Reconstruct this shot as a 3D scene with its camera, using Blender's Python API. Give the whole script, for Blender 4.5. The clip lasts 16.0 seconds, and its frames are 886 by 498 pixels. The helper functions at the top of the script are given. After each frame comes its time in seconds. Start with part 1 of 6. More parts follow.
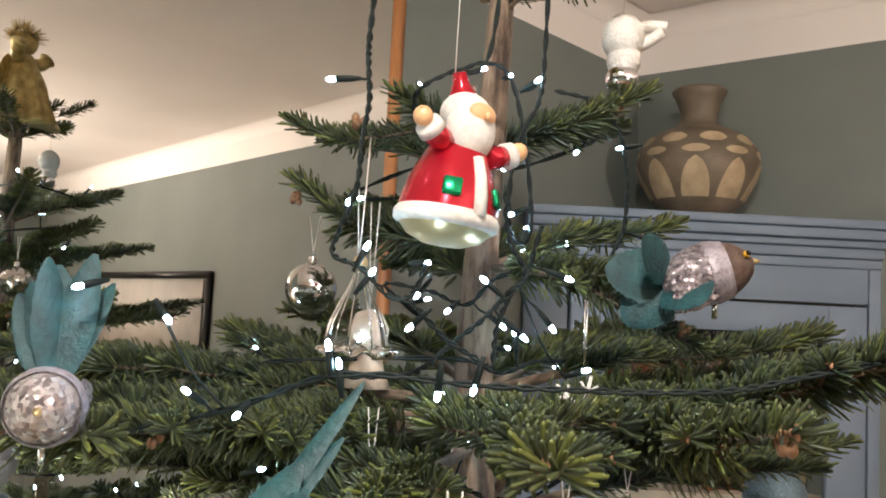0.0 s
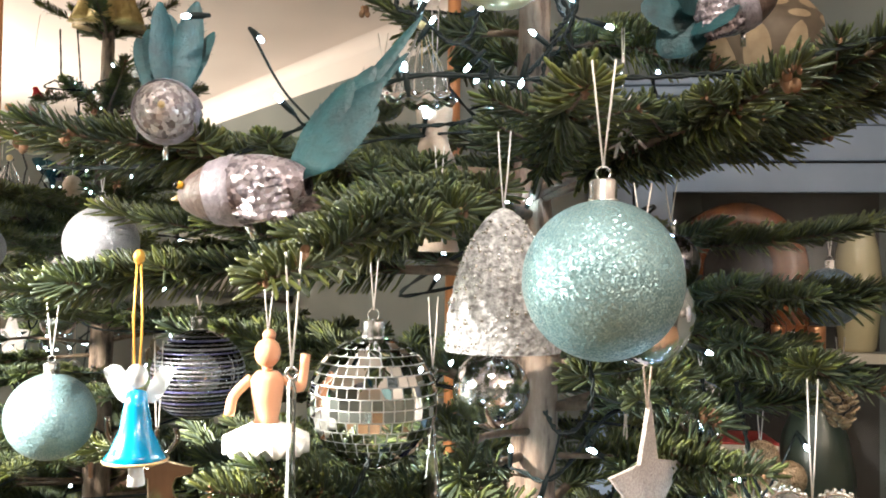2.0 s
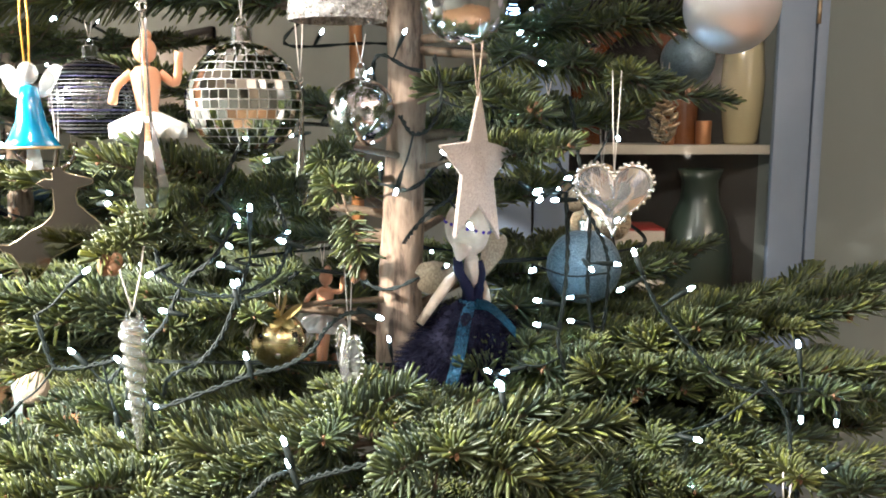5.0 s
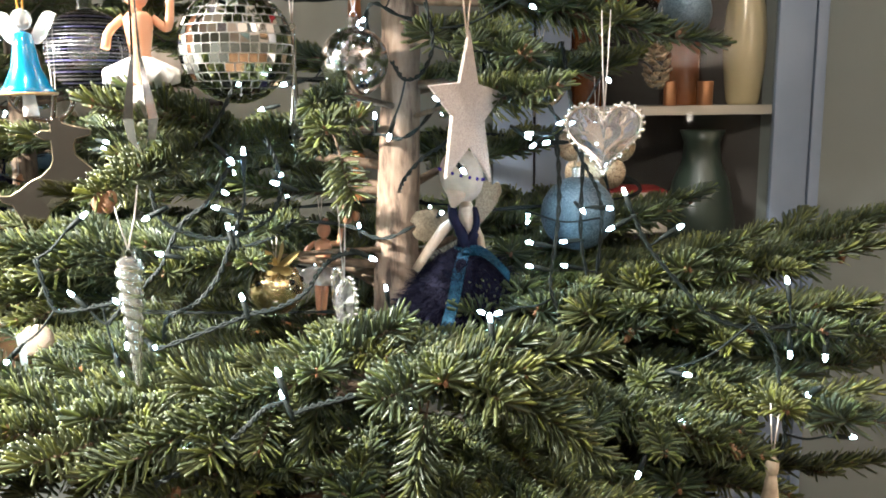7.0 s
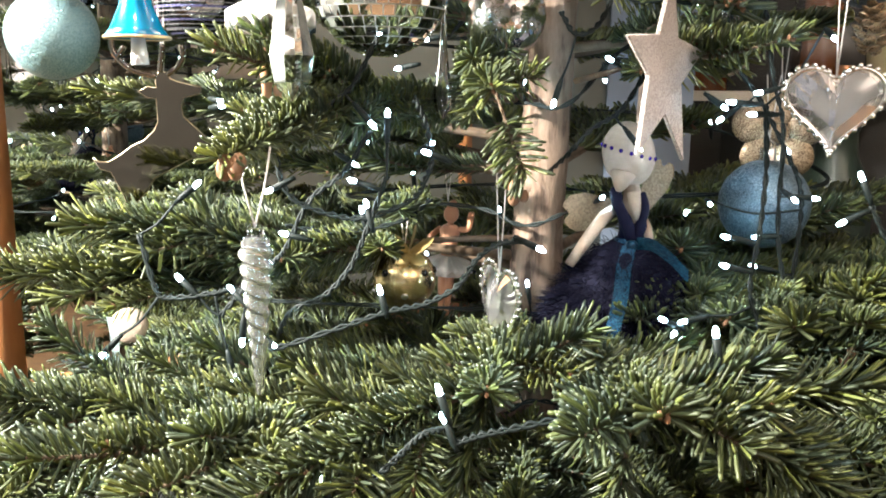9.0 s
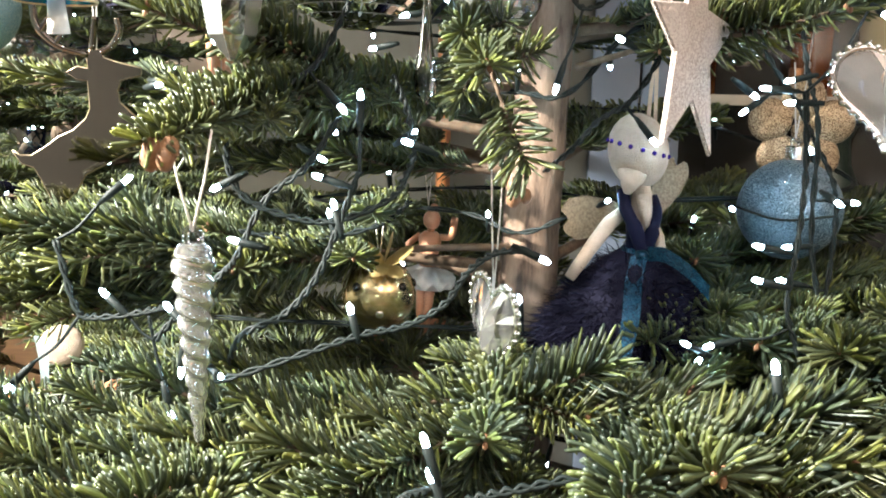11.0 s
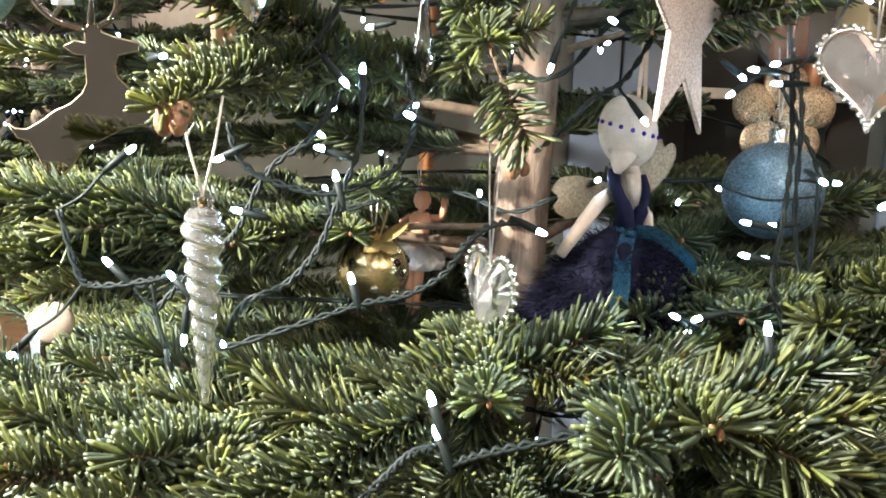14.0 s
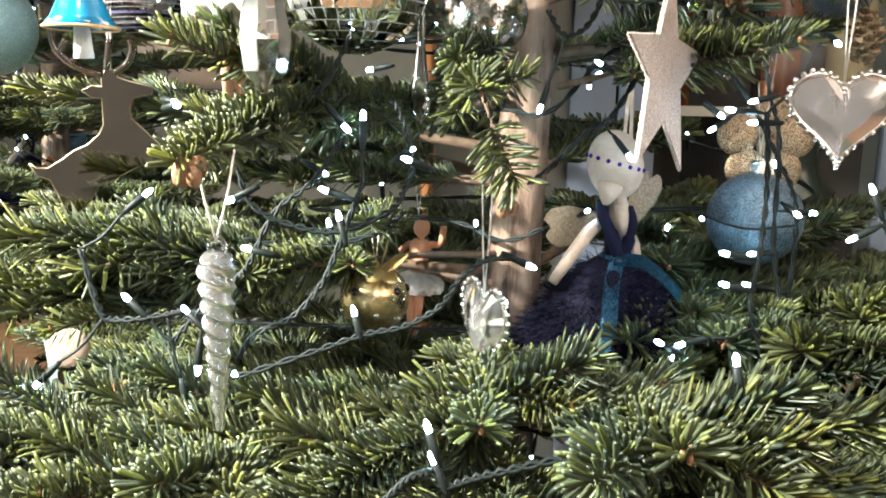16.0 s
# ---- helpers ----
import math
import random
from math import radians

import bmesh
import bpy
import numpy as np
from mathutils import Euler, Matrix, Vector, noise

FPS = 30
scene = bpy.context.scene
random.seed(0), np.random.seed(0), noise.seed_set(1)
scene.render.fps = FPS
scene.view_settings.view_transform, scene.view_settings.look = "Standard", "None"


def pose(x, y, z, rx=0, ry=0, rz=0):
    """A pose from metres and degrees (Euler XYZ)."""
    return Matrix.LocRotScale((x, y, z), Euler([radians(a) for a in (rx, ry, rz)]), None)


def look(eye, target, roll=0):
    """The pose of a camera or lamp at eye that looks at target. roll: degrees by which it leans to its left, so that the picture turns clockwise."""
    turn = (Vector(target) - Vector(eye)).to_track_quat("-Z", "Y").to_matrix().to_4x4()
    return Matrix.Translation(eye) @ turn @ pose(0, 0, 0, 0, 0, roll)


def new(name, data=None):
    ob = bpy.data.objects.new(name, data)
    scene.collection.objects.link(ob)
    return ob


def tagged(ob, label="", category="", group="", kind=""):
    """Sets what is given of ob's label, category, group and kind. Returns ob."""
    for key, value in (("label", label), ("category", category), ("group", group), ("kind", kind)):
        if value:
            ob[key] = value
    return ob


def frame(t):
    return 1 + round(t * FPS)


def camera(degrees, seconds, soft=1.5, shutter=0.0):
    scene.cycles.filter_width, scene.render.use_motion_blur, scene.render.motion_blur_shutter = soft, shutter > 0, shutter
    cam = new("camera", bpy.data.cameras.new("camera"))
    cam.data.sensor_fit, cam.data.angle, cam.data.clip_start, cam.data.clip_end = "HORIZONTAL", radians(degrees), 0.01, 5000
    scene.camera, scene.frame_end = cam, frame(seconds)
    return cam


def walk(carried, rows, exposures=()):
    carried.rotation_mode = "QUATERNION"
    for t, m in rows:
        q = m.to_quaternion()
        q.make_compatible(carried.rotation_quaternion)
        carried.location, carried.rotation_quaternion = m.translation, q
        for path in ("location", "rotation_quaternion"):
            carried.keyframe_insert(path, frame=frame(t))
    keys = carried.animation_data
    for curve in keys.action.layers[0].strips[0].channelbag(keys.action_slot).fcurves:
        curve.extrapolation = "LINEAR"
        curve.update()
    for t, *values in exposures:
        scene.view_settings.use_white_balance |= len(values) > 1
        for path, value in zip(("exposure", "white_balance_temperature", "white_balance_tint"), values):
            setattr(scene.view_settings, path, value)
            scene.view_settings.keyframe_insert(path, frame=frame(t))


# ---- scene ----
cam = camera(55.5, 16.0, soft=1.9)
METRES, EYE, TILT, LEAN, TURN = 1.0, 1.65, 4.6, -2.9, 0.0
ROWS = [
    (0.0, 0.0, 0.0, 0.0, 0.0, 0.0, -0.0),
    (0.5, -0.0097, -0.0181, -0.0083, 2.13, 1.06, 0.95),
    (1.0, 0.0047, -0.0325, -0.0306, 3.76, 1.17, 1.81),
    (1.5, 0.0107, -0.0609, -0.092, 4.71, -0.17, 2.35),
    (2.0, 0.013, -0.0914, -0.1725, 5.09, -2.9, 2.69),
    (2.5, 0.0669, -0.1343, -0.2358, 4.89, -5.97, 2.57),
    (3.0, 0.1149, -0.2154, -0.2651, 4.35, -8.67, 2.47),
    (3.5, 0.072, -0.2358, -0.2662, 2.57, -10.92, 2.44),
    (4.0, 0.0486, -0.2143, -0.2822, 1.75, -11.75, 2.51),
    (4.5, 0.0745, -0.2065, -0.2903, 1.1, -12.46, 2.91),
    (7.0, 0.1007, -0.2245, -0.3217, 1.44, -14.6, 3.76),
    (7.5, 0.1023, -0.2206, -0.337, 2.58, -15.05, 3.59),
    (8.0, 0.0769, -0.1911, -0.3207, 4.61, -15.19, 3.33),
    (8.5, 0.0282, -0.1427, -0.335, 6.4, -15.12, 2.87),
    (11.0, -0.0091, 0.0029, -0.3785, 4.52, -14.47, 2.07),
    (11.5, -0.0117, 0.0078, -0.3699, 3.91, -14.57, 1.98),
    (12.0, -0.014, 0.0062, -0.3653, 3.58, -14.61, 1.86),
    (12.5, -0.0209, 0.0053, -0.3778, 3.41, -14.77, 1.68),
    (13.0, -0.0217, -0.0024, -0.402, 3.32, -14.9, 1.47),
    (13.5, -0.0101, -0.0031, -0.4023, 3.13, -14.94, 1.29),
    (14.0, -0.0237, -0.0134, -0.3892, 2.92, -14.83, 1.25),
    (14.5, -0.0349, -0.0106, -0.3797, 2.86, -14.63, 1.22),
    (15.0, -0.0323, -0.0138, -0.3745, 2.93, -14.51, 1.31),
    (15.5, -0.0288, -0.0166, -0.3754, 3.01, -14.32, 1.5),
    (16.0, -0.0165, -0.0442, -0.3653, 3.05, -14.11, 1.78),
]
EXPOSURES = [(0.0, 0.0), (16.0, 0.0)]
walk(cam, [(t, pose(0, 0, EYE, TILT, LEAN, TURN) @ pose(METRES * x, METRES * y, METRES * z, 90 + pitch, roll, yaw)) for t, x, y, z, yaw, pitch, roll in ROWS], EXPOSURES)

# ---- light ----
world = bpy.data.worlds.new("world")
scene.world = world
world.use_nodes = True
world.node_tree.nodes["Background"].inputs[0].default_value = (0.02, 0.022, 0.03, 1)
world.node_tree.nodes["Background"].inputs[1].default_value = 0.3


def lamp(name, kind, place, power, colour, size, target=None):
    data = bpy.data.lights.new(name, kind)
    data.energy, data.color = power, colour
    if kind == "AREA":
        data.shape, data.size = "DISK", size
    else:
        data.shadow_soft_size = size
    ob = new(name, data)
    ob.matrix_world = look(place, target) if target else pose(*place)
    return ob


# recessed downlight in the room; unseen lamp added beside the tree, its light cut off above by the shade
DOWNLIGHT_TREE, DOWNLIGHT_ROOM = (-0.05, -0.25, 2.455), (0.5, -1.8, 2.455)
SIDE_FILL_LAMP = (-0.94, 0.18, 1.72)
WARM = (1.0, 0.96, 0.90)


def beam(name, place, target, power, cone, blend, size):
    ob = lamp(name, "SPOT", place, power, WARM, size, target)
    ob.data.spot_size, ob.data.spot_blend = radians(cone), blend


beam("downlight_source", DOWNLIGHT_TREE, (0.0, 0.50, 1.5), 105, 130, 0.7, 0.04)
beam("downlight_source", DOWNLIGHT_ROOM, (0.5, -1.7, 0.9), 130, 150, 0.6, 0.04)
lamp("side_fill_source", "POINT", SIDE_FILL_LAMP, 430, WARM, 0.018)
# fill uplighter added out of view behind the walker: it washes the ceiling
FILL_UPLIGHTER = (1.9, -1.9, 1.75)
up = lamp("fill_uplighter_source", "SPOT", FILL_UPLIGHTER, 680, (1.0, 0.87, 0.76), 0.08, (FILL_UPLIGHTER[0] + 0.1, FILL_UPLIGHTER[1] + 0.6, 2.9))
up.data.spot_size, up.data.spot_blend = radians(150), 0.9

# ---- materials ----


class Nodes:
    def __init__(self, name):
        self.mat = bpy.data.materials.new(name)
        self.mat.use_nodes = True
        self.tree = self.mat.node_tree
        self.bsdf = self.tree.nodes["Principled BSDF"]
        self.out = self.tree.nodes["Material Output"]

    def add(self, kind, **values):
        n = self.tree.nodes.new(kind)
        for key, value in values.items():
            n.inputs[key.replace("_", " ")].default_value = value
        return n

    def link(self, a, b):
        self.tree.links.new(a, b)

    def coords(self):
        return self.tree.nodes.new("ShaderNodeTexCoord").outputs["Object"]

    def noise(self, scale, detail=4.0, vec=None, rough=0.55):
        n = self.add("ShaderNodeTexNoise", Scale=scale, Detail=detail, Roughness=rough)
        self.link(vec or self.coords(), n.inputs["Vector"])
        return n.outputs["Fac"]

    def ramp(self, fac, stops):
        r = self.tree.nodes.new("ShaderNodeValToRGB")
        e = r.color_ramp.elements
        while len(e) < len(stops):
            e.new(0.5)
        for k, (p, c) in enumerate(stops):
            e[k].position, e[k].color = p, (*c, 1)
        self.link(fac, r.inputs["Fac"])
        return r.outputs["Color"]

    def bump(self, height, strength=0.3, distance=0.002):
        b = self.add("ShaderNodeBump", Strength=strength, Distance=distance)
        self.link(height, b.inputs["Height"])
        self.link(b.outputs["Normal"], self.bsdf.inputs["Normal"])
        return b

    def set(self, **values):
        for key, value in values.items():
            self.bsdf.inputs[key.replace("_", " ")].default_value = value
        return self


def rgb(c):
    return (*c, 1.0)


def mottled(name, dark, light, scale=20, rough=0.6, bump=0.2, dist=0.001, fine=200, **more):
    n = Nodes(name).set(Roughness=rough, **more)
    n.link(n.ramp(n.noise(scale), [(0.3, dark), (0.7, light)]), n.bsdf.inputs["Base Color"])
    if bump:
        n.bump(n.noise(fine), bump, dist)
    return n.mat


def glitter(name, base, light, rough=0.30, metal=0.45, scale=1300):
    n = Nodes(name).set(Metallic=metal, Roughness=rough)
    v = n.add("ShaderNodeTexVoronoi", Scale=scale)
    n.link(n.coords(), v.inputs["Vector"])
    n.link(n.ramp(v.outputs["Color"], [(0.25, base), (0.8, light)]), n.bsdf.inputs["Base Color"])
    # every flake faces its own way
    geo = n.tree.nodes.new("ShaderNodeNewGeometry")
    off = n.tree.nodes.new("ShaderNodeVectorMath")
    off.operation = "MULTIPLY_ADD"
    off.inputs[1].default_value, off.inputs[2].default_value = (0.7, 0.7, 0.7), (-0.35, -0.35, -0.35)
    n.link(v.outputs["Color"], off.inputs[0])
    add = n.tree.nodes.new("ShaderNodeVectorMath")
    add.operation = "ADD"
    n.link(off.outputs[0], add.inputs[0])
    n.link(geo.outputs["Normal"], add.inputs[1])
    unit = n.tree.nodes.new("ShaderNodeVectorMath")
    unit.operation = "NORMALIZE"
    n.link(add.outputs[0], unit.inputs[0])
    n.link(unit.outputs[0], n.bsdf.inputs["Normal"])
    return n.mat


def thin_glass(name, tint, gloss=0.5, rough=0.02):
    n = Nodes(name)
    tr = n.add("ShaderNodeBsdfTransparent", Color=rgb(tint))
    gl = n.add("ShaderNodeBsdfGlossy", Color=(1, 1, 1, 1), Roughness=rough)
    fr = n.add("ShaderNodeFresnel", IOR=1.5 + gloss)
    mix = n.tree.nodes.new("ShaderNodeMixShader")
    n.link(fr.outputs[0], mix.inputs[0])
    n.link(tr.outputs[0], mix.inputs[1])
    n.link(gl.outputs[0], mix.inputs[2])
    n.link(mix.outputs[0], n.out.inputs["Surface"])
    return n.mat


def plain(name, colour, rough=0.5, metal=0.0, **more):
    n = Nodes(name).set(Base_Color=rgb(colour), Roughness=rough, Metallic=metal, **more)
    n.bump(n.noise(350), 0.12, 0.0008)
    return n.mat


def glowing(name, colour, strength):
    n = Nodes(name).set(Base_Color=rgb(colour), Emission_Color=rgb(colour), Emission_Strength=strength)
    return n.mat


def fir_needles(name, tones, glow):
    """Waxy green needles that let a little light through."""
    n = Nodes(name).set(Roughness=0.40, Specular_IOR_Level=0.42)
    g = n.tree.nodes.new("ShaderNodeNewGeometry")
    o = n.tree.nodes.new("ShaderNodeObjectInfo")
    c1 = n.ramp(g.outputs["Random Per Island"], [(0.0, tones[0]), (0.6, tones[1]), (1.0, tones[2])])
    c2 = n.ramp(o.outputs["Random"], [(0.0, (0.66, 0.80, 0.92)), (1.0, (1.30, 1.22, 0.88))])
    m = n.tree.nodes.new("ShaderNodeMix")
    m.data_type, m.blend_type = "RGBA", "MULTIPLY"
    m.inputs["Factor"].default_value = 1.0
    n.link(c1, m.inputs["A"])
    n.link(c2, m.inputs["B"])
    n.link(m.outputs["Result"], n.bsdf.inputs["Base Color"])
    tl = n.add("ShaderNodeBsdfTranslucent", Color=rgb(glow))
    mix = n.add("ShaderNodeMixShader", Fac=0.22)
    n.link(n.bsdf.outputs[0], mix.inputs[1])
    n.link(tl.outputs[0], mix.inputs[2])
    n.link(mix.outputs[0], n.out.inputs["Surface"])
    return n.mat


def trunk_bark():
    n = Nodes("bark").set(Roughness=0.85)
    mp = n.tree.nodes.new("ShaderNodeMapping")
    mp.inputs["Scale"].default_value = (60, 60, 14)
    n.link(n.coords(), mp.inputs["Vector"])
    f = n.noise(1.0, 6, mp.outputs["Vector"], 0.65)
    n.link(n.ramp(f, [(0.36, (0.05, 0.03, 0.02)), (0.50, (0.20, 0.135, 0.092)), (0.75, (0.33, 0.24, 0.175))]), n.bsdf.inputs["Base Color"])
    n.bump(f, 0.8, 0.004)
    return n.mat


def wood(name, dark, light, scale=(8, 8, 1.2), rough=0.4):
    n = Nodes(name).set(Roughness=rough)
    mp = n.tree.nodes.new("ShaderNodeMapping")
    mp.inputs["Scale"].default_value = scale
    n.link(n.coords(), mp.inputs["Vector"])
    f = n.noise(6.0, 6, mp.outputs["Vector"], 0.6)
    n.link(n.ramp(f, [(0.3, dark), (0.7, light)]), n.bsdf.inputs["Base Color"])
    n.bump(f, 0.15, 0.001)
    return n.mat


NEEDLE = fir_needles("fir_needle", ((0.040, 0.053, 0.041), (0.076, 0.090, 0.048), (0.132, 0.148, 0.047)), (0.25, 0.28, 0.035))
PALE_NEEDLE = fir_needles("young_needle", ((0.095, 0.115, 0.042), (0.135, 0.158, 0.048), (0.175, 0.200, 0.060)), (0.27, 0.31, 0.045))
BARK = trunk_bark()
TWIG = mottled("twig_bark", (0.070, 0.044, 0.026), (0.150, 0.098, 0.058), 120, 0.8, 0.4, 0.001, 400)
BUD = mottled("bud", (0.15, 0.07, 0.03), (0.27, 0.14, 0.07), 160, 0.6, 0.3, 0.001, 500)
WALL = mottled("sage_wall_paint", (0.150, 0.165, 0.150), (0.175, 0.190, 0.172), 3, 0.75, 0.12, 0.001, 160)
CEIL = mottled("white_ceiling_paint", (0.76, 0.70, 0.655), (0.82, 0.76, 0.715), 2, 0.8, 0.15, 0.002, 90)
BLUEPAINT = mottled("blue_grey_paint", (0.140, 0.185, 0.250), (0.172, 0.220, 0.292), 6, 0.5, 0.15, 0.001, 90)
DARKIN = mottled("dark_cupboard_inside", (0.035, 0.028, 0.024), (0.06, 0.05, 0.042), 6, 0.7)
PINE = wood("orange_pine", (0.34, 0.13, 0.045), (0.52, 0.24, 0.095))
FLOORWOOD = wood("oak_floor", (0.16, 0.09, 0.05), (0.28, 0.17, 0.09), (3, 0.4, 3))
MIRROR = Nodes("mirror").set(Base_Color=(0.86, 0.88, 0.86, 1), Metallic=1.0, Roughness=0.0).mat
WHITEPAINT = mottled("shelf_paint", (0.50, 0.44, 0.36), (0.60, 0.53, 0.44), 12, 0.5)
WIRE = plain("dark_green_wire", (0.006, 0.011, 0.010), 0.55, 0.0, Specular_IOR_Level=0.25)
LED = glowing("led_glow", (0.50, 0.78, 1.0), 150)
SILVER = plain("polished_silver", (0.86, 0.86, 0.88), 0.05, 1.0)
SILVERCAP = plain("silver_cap", (0.80, 0.79, 0.77), 0.22, 1.0)
THREAD = plain("white_thread", (0.62, 0.58, 0.52), 0.5)
GOLDTHREAD = plain("gold_thread", (0.66, 0.36, 0.07), 0.35, 0.4)
GLASS = Nodes("clear_crystal").set(Base_Color=(0.97, 0.97, 0.98, 1), Roughness=0.05, IOR=1.46, Transmission_Weight=1.0).mat
ICE = Nodes("clear_acrylic").set(Base_Color=(0.97, 0.97, 0.98, 1), Roughness=0.02, IOR=1.46, Transmission_Weight=0.95).mat
THINGLASS = thin_glass("blown_glass", (0.93, 0.95, 0.96), 0.6)

# ---- mesh helpers ----


class Shape:
    """Vertices and faces of one mesh, with a material slot for each face."""

    def __init__(self):
        self.v, self.f, self.s = [], [], []

    def grid(self, rings, closed=True, slot=0, cap=False):
        base, n = len(self.v), len(rings[0])
        for r in rings:
            self.v.extend(tuple(p) for p in r)
        for i in range(len(rings) - 1):
            for j in range(n if closed else n - 1):
                a, b = base + i * n + j, base + i * n + (j + 1) % n
                self.f.append((a, b, b + n, a + n))
                self.s.append(slot)
        if cap:
            self.f.append(tuple(base + j for j in range(n))[::-1])
            self.f.append(tuple(base + (len(rings) - 1) * n + j for j in range(n)))
            self.s += [slot, slot]
        return self

    def box(self, lo, hi, bevel=0.0, slot=0, m=None):
        bm = bmesh.new()
        bmesh.ops.create_cube(bm, size=1.0)
        for v in bm.verts:
            v.co = Vector([lo[k] + (v.co[k] + 0.5) * (hi[k] - lo[k]) for k in range(3)])
        if bevel:
            bmesh.ops.bevel(bm, geom=bm.edges[:], offset=bevel, segments=2, affect="EDGES", profile=0.5)
        self.join(bm, m, slot)
        return self

    def join(self, bm, m=None, slot=0):
        base = len(self.v)
        bm.verts.index_update()
        for v in bm.verts:
            self.v.append(tuple(m @ v.co if m else v.co))
        for f in bm.faces:
            self.f.append(tuple(base + v.index for v in f.verts))
            self.s.append(slot)
        bm.free()
        return self

    def lathe(self, profile, segs=32, slot=0, m=None):
        rings = []
        for r, z in profile:
            ring = [Vector((r * math.cos(math.tau * k / segs), r * math.sin(math.tau * k / segs), z)) for k in range(segs)]
            rings.append([m @ p for p in ring] if m else ring)
        return self.grid(rings, True, slot)

    def ball(self, r, segs=40, rows=24, squash=1.0, slot=0, m=None):
        return self.lathe([(max(1e-5, r * math.sin(math.pi * k / rows)), -r * squash * math.cos(math.pi * k / rows)) for k in range(rows + 1)], segs, slot, m)

    def tube(self, pts, radius, sides=6, slot=0, cap=True):
        pts = [Vector(p) for p in pts]
        radii = radius if isinstance(radius, (list, tuple)) else [radius] * len(pts)
        rings, up = [], Vector((0.13, 0.31, 0.94))
        for k, p in enumerate(pts):
            d = (pts[min(k + 1, len(pts) - 1)] - pts[max(k - 1, 0)])
            d = d.normalized() if d.length > 1e-9 else Vector((0, 0, 1))
            x = d.cross(up)
            if x.length < 1e-4:
                x = d.cross(Vector((1, 0, 0)))
            x.normalize()
            y = d.cross(x).normalized()
            up = x.cross(d)
            rings.append([p + radii[k] * (x * math.cos(math.tau * j / sides) + y * math.sin(math.tau * j / sides)) for j in range(sides)])
        return self.grid(rings, True, slot, cap)

    def mesh(self, name, mats, smooth=True):
        me = bpy.data.meshes.new(name)
        me.from_pydata(self.v, [], self.f)
        for mat in (mats if isinstance(mats, (list, tuple)) else [mats]):
            me.materials.append(mat)
        me.polygons.foreach_set("use_smooth", [smooth] * len(me.polygons))
        me.polygons.foreach_set("material_index", self.s)
        me.update()
        return me


def smooth_path(pts, steps=6):
    """A curve through the points (Catmull-Rom)."""
    pts = [Vector(p) for p in pts]
    q = [pts[0] * 2 - pts[1], *pts, pts[-1] * 2 - pts[-2]]
    out = []
    for k in range(1, len(q) - 2):
        a, b, c, d = q[k - 1:k + 3]
        for s in range(steps):
            t = s / steps
            out.append(0.5 * (2 * b + (c - a) * t + (2 * a - 5 * b + 4 * c - d) * t * t + (3 * b - a - 3 * c + d) * t ** 3))
    return out + [pts[-1]]


def thing(name, place, label, category, group="", turn=(0, 0, 0)):
    ob = new(name)
    ob.empty_display_size = 0.01
    ob.matrix_world = pose(*place, *turn)
    return tagged(ob, label, category, group)


def part(name, shape, mats, parent, label="", smooth=True, m=None):
    me = shape if isinstance(shape, bpy.types.Mesh) else shape.mesh(name, mats, smooth)
    ob = new(name, me)
    ob.parent = parent
    if m is not None:
        ob.matrix_basis = m
    if label:
        tagged(ob, label)
    return ob


def setting(name, shape, mats, label, category, smooth=False):
    return tagged(new(name, shape.mesh(name, mats, smooth)), label, category, "", "structure")

# ---- room ----
CORNER = Vector((0.495, 2.214, 0))
ALONG_LEFT = Vector((-0.682, -0.731, 0))
ALONG_RIGHT = Vector((0.788, -0.616, 0))
NEAR_LEFT = CORNER + ALONG_LEFT * 4.3
FAR_RIGHT = CORNER + ALONG_RIGHT * 5.0
BACK = Vector((1.7, -4.1, 0))
RAIL, CEILING = 2.32, 2.47
INSIDE = Vector((1.0, -0.8, 0))


def wall(name, a, b, label):
    d = (b - a).normalized()
    out = Vector((d.y, -d.x, 0))
    if out.dot(INSIDE - a) > 0:
        out = -out
    a2, b2 = a - d * 0.12, b + d * 0.12
    s = Shape()
    foot = [a2, b2, b2 + out * 0.12, a2 + out * 0.12]
    s.grid([[p + Vector((0, 0, z)) for p in foot] for z in (0, RAIL)], True, 0, True)
    ob = setting(name, s, WALL, label, "wall")
    f = Shape()
    f.grid([[p + Vector((0, 0, z)) for p in foot] for z in (RAIL, CEILING)], True, 0, True)
    part("frieze", f, CEIL, ob, "white painted frieze above the green wall", False)
    # shallow coving where the frieze meets the ceiling
    c = Shape()
    prof = [(0.0, 0.0), (0.004, 0.02), (0.018, 0.045), (0.045, 0.055)]
    rings = [[p - out * (0.002 + o) + Vector((0, 0, CEILING - 0.058 + h)) for o, h in prof] for p in (a, b)]
    c.grid(rings, False)
    part("coving", c, CEIL, ob, "", True)
    return ob


wall("wall_left", CORNER, NEAR_LEFT, "dark sage green painted wall with white frieze")
wall("wall_right", CORNER, FAR_RIGHT, "dark sage green painted wall behind the corner cupboard")
wall("wall_back", FAR_RIGHT, BACK, "dark sage green painted wall of the room")
wall("wall_near", NEAR_LEFT, BACK, "dark sage green painted wall of the room")

corners = [CORNER, FAR_RIGHT, BACK, NEAR_LEFT]
mid = sum(corners, Vector()) / 4
wide = [p + (p - mid).normalized() * 0.3 for p in corners]
setting("floor", Shape().grid([[p + Vector((0, 0, z)) for p in wide] for z in (-0.08, 0)], True, 0, True), FLOORWOOD, "brown oak boarded floor", "floor")
setting("ceiling", Shape().grid([[p + Vector((0, 0, z)) for p in wide] for z in (CEILING, CEILING + 0.1)], True, 0, True), CEIL, "white painted ceiling, warmly lit", "ceiling")


